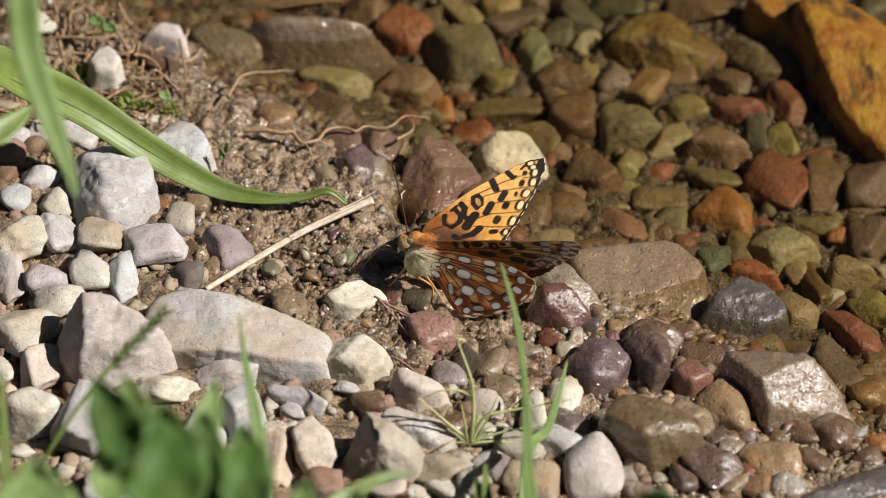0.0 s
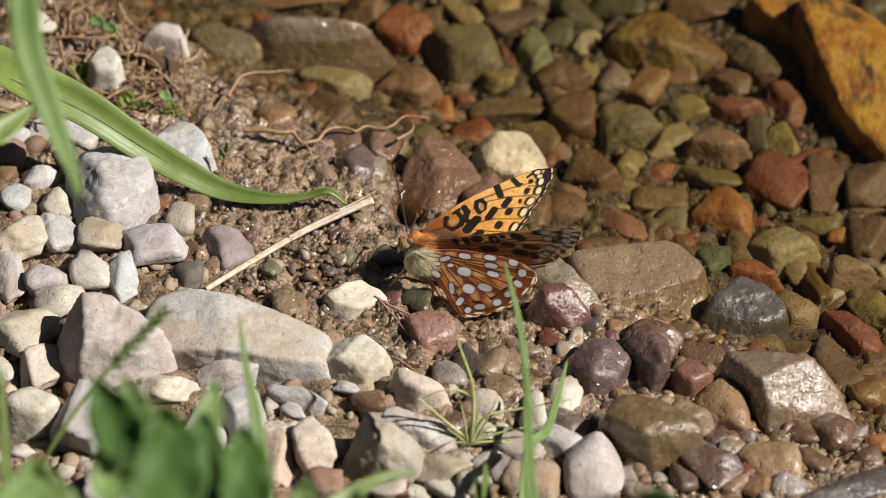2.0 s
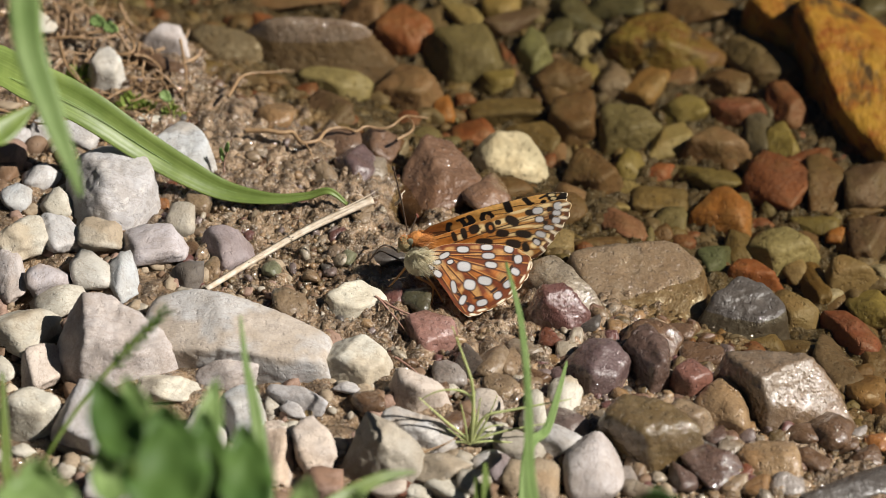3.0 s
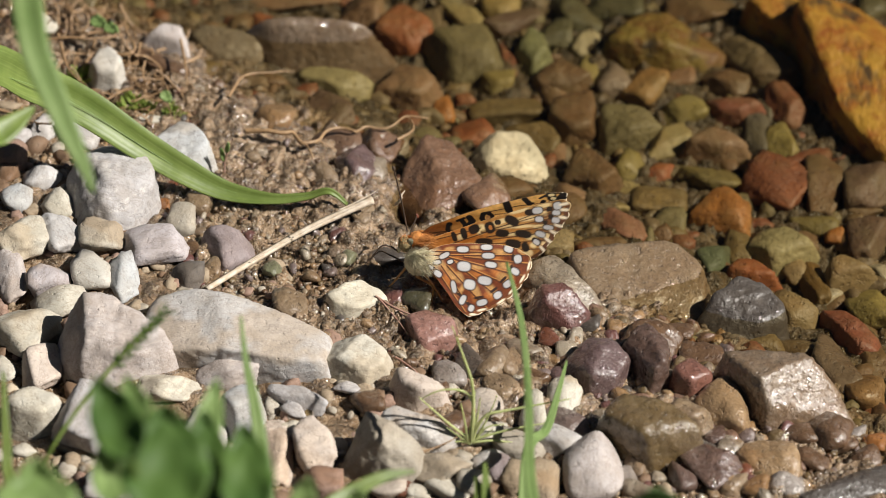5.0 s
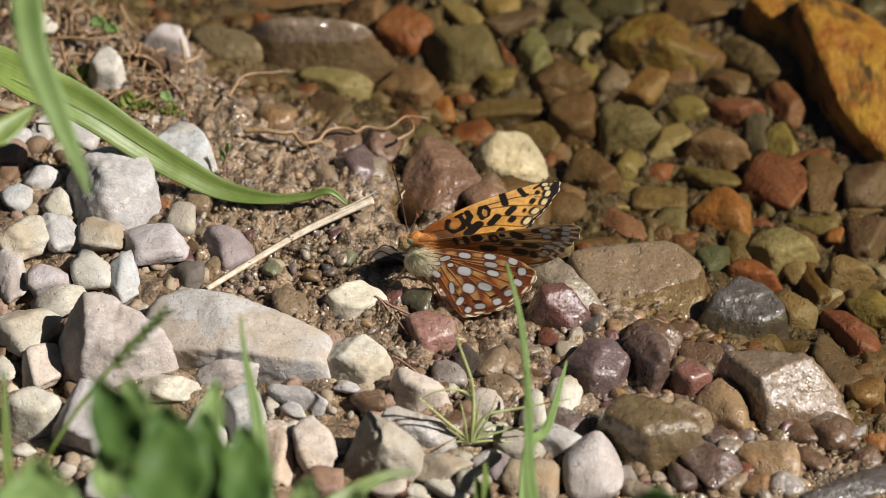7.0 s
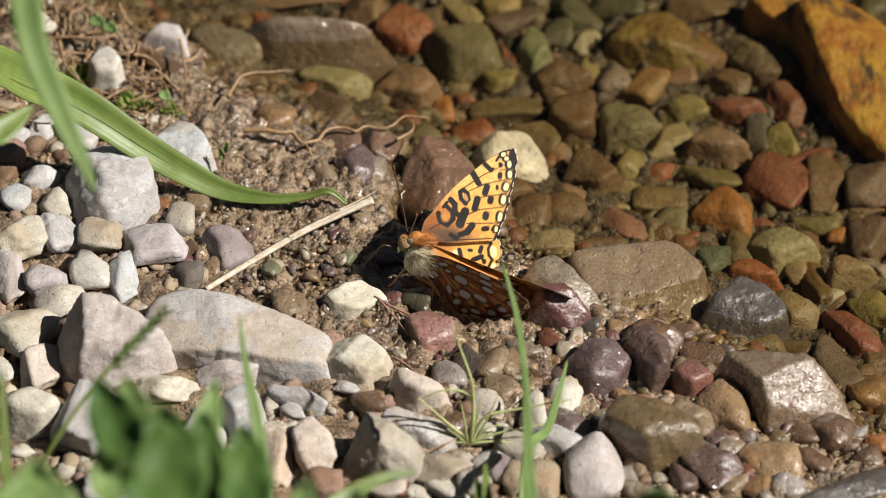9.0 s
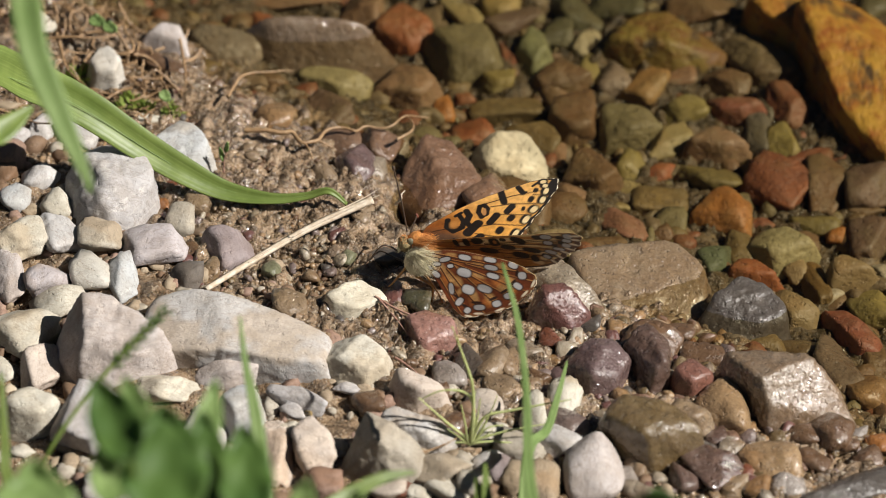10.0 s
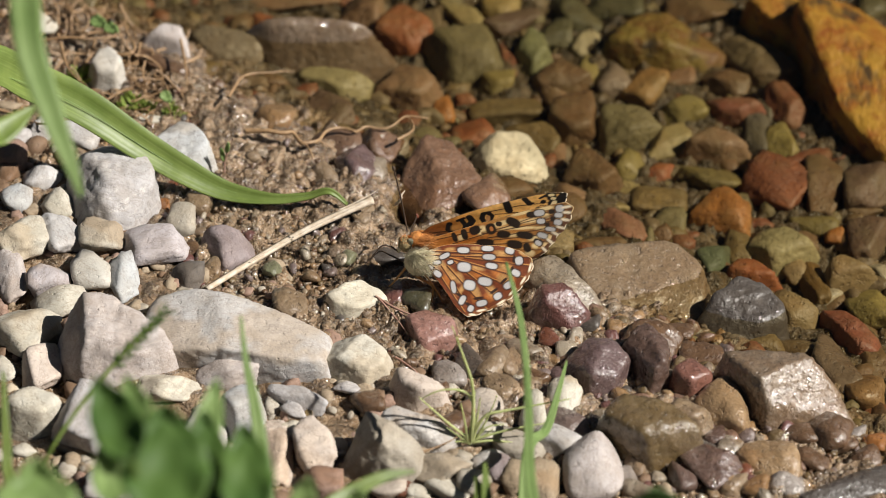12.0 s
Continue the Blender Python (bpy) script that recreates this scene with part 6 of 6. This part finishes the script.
    # wings in the order: fore and hind of the far side, then of the near side
    names = "far_fore far_hind near_fore near_hind".split()
    wings = dict(zip(names, (
        wing("forewing", "fore_upper", FORE, "fore_upper", ORANGE, "fore_under", TAWNY, root, "orange forewing with black bars and spots"),
        wing("hindwing", "hind_upper", HIND_FAR, "hind_upper", ORANGE, "hind_under", RUST, root, "orange hindwing with black spots"),
        wing("forewing", "fore_under", FORE_NEAR, "fore_under", TAWNY, "fore_upper", ORANGE, root, "tawny forewing underside with cream streaks"),
        wing("hindwing", "hind_under", HIND, "hind_under", RUST, "hind_upper", ORANGE, root, "rusty hindwing underside with silver spots"))))
    return wings


WINGS = build_butterfly()
HINGES = dict(zip(("far_fore", "far_hind", "near_fore", "near_hind"),
                  rel((-3.9, -8.9, 10.9), (-3.7, -8.3, 8.2), (-3.4, -11.5, 11.4), (-3.6, -13.55, 10.21))))
# the lines about which fore and hind wings turn, and from closed to spread the degrees of opening and of sweep
BODY_LINE = Vector((0.6682, 0.3007, -0.6805))
HIND_LINE = Vector((0.6042, -0.0211, -0.7965))
HIND_FACE = Vector((0.3363, -0.8494, 0.4067))
TURNS = {
    "far_fore": ((0.00, -12.2, -2.2), (0.28, 1.1, -4.2), (0.38, 12.2, 0.4), (0.50, 18.2, 0.4), (0.88, 34.6, -0.2), (1.00, 35.9, 1.3)),
    "far_hind": ((0.00, -12.2, -2.2), (0.28, 1.1, -4.2), (0.38, 12.2, 0.4), (0.50, 18.2, 0.4), (0.88, 34.6, -0.2), (1.00, 35.9, 1.3)),
    "near_fore": ((0.00, 5.8, -7.8), (0.30, 33.7, -0.4), (0.38, 34.5, -6.5), (0.50, 43.1, -5.7), (0.88, 62.7, -8.2), (1.00, 69.7, -6.8)),
    "near_hind": ((0.00, 0.0, 0), (0.30, 27.0, 0), (0.38, 33.0, 0), (0.50, 42.0, 0), (0.88, 53.0, 0), (1.00, 58.0, 0)),
}
# seconds, and how far the near and the far wings are open: a drinking butterfly quivers, holds them shut, then spreads them
OPENING = [
    (0.0, 0.38, 0.38), (0.2, 0.29, 0.34), (0.3, 0.36, 0.38), (0.4, 0.46, 0.50), (0.5, 0.37, 0.37), (0.6, 0.29, 0.34), (0.7, 0.35, 0.36), 
    (0.8, 0.41, 0.42), (0.9, 0.41, 0.38), (1.0, 0.38, 0.37), (1.1, 0.30, 0.33), (1.2, 0.21, 0.25), (1.3, 0.30, 0.33), (1.4, 0.44, 0.38), 
    (1.5, 0.50, 0.50), (1.6, 0.47, 0.44), (1.7, 0.39, 0.35), (1.8, 0.28, 0.31), (1.9, 0.24, 0.27), (2.0, 0.26, 0.33), (2.1, 0.37, 0.35), 
    (2.2, 0.25, 0.29), (2.3, 0.15, 0.21), (2.4, 0.04, 0.05), (2.5, 0.01, 0.00), (2.7, 0.01, 0.00), (3.2, 0.00, 0.00), (4.8, 0.00, 0.00), 
    (5.5, 0.00, 0.00), (6.7, 0.00, 0.00), (6.8, 0.01, 0.00), (6.9, 0.07, 0.05), (7.0, 0.24, 0.22), (7.1, 0.58, 0.44), (7.2, 1.00, 1.00), 
    (7.4, 0.97, 0.97), (7.8, 0.88, 0.84), (8.3, 0.72, 0.62), (8.8, 0.75, 0.57), (8.9, 0.82, 0.81), (9.0, 0.88, 0.88), (9.1, 0.91, 1.00), 
    (9.2, 0.84, 0.84), (9.3, 0.65, 0.56), (9.4, 0.42, 0.35), (9.5, 0.37, 0.33), (9.6, 0.52, 0.42), (9.7, 0.62, 0.48), (9.8, 0.50, 0.38), 
    (9.9, 0.42, 0.34), (10.0, 0.30, 0.28), (10.1, 0.25, 0.25), (10.2, 0.35, 0.32), (10.3, 0.33, 0.30), (10.4, 0.27, 0.27), (10.5, 0.19, 0.19), 
    (10.6, 0.16, 0.10), (10.8, 0.12, 0.05), (11.1, 0.05, 0.00), (11.5, 0.02, 0.00), (12.0, 0.04, 0.00),]


def opened(which, s):
    keys = TURNS[which]
    for (a, *p), (b, *q) in zip(keys, keys[1:]):
        if s <= b:
            break
    w = min(1.0, max(0.0, (s - a) / (b - a)))
    angle, sweep = (radians(m + (n - m) * w) for m, n in zip(p, q))
    if which == "near_hind":
        flat = (HIND_LINE - HIND_FACE * HIND_LINE.dot(HIND_FACE)).normalized()
        axes = [Matrix.Rotation(angle, 3, HIND_LINE) @ v for v in (flat, HIND_FACE.cross(flat), HIND_FACE)]
    else:
        top = (Vector((0, 0, 1)) - BODY_LINE * BODY_LINE.z).normalized()
        side = BODY_LINE.cross(top) * (-1 if which.startswith("far") else 1)
        out = top * math.cos(angle) + side * math.sin(angle)
        axes = [BODY_LINE * math.cos(sweep) + out * math.sin(sweep), out * math.cos(sweep) - BODY_LINE * math.sin(sweep)]
        axes.append(axes[0].cross(axes[1]))
    return Matrix.LocRotScale(HINGES[which] * MM, Matrix(axes).transposed(), None)


# ---- movement ----
def motions():
    for which, ob in WINGS.items():
        walk(ob, [(t, opened(which, near if which.startswith("near") else far)) for t, near, far in OPENING])
    # the hanging blade swings a little in the wind, about its upper end
    hinge, view = Vector((-68.0, -86.8, 129.9)) * MM, Vector((0, -0.766, 0.643))
    rows = []
    for t, degrees in ((0, 0), (0.5, 1.0), (1.5, 1.2), (2.5, 0.4), (3.2, 1.0), (4.8, 3.4), (5.5, 4.2), (6.0, 3.8), (6.5, 3.0), (7.2, 2.4),
                       (8.0, 3.2), (8.8, 4.0), (9.5, 4.7), (10.0, 3.6), (10.5, 2.0), (11.2, 1.0), (12.0, 0.6)):
        rows.append((t, Matrix.Translation(hinge) @ Matrix.Rotation(radians(degrees), 4, view)))
    walk(sway_blade, rows)
    foot, rows = Vector((15.6, -114.7, 34.4)) * MM, []
    for t, degrees in ((0, 0), (1.5, 0), (2.4, -1.2), (3.2, -1.1), (4.8, -1.3), (7.0, -1.2), (8.8, -0.3), (10.0, -0.3), (10.8, -1.0), (12.0, -1.2)):
        rows.append((t, Matrix.Translation(foot) @ Matrix.Rotation(radians(degrees), 4, view)))
    walk(near_blade, rows)


motions()
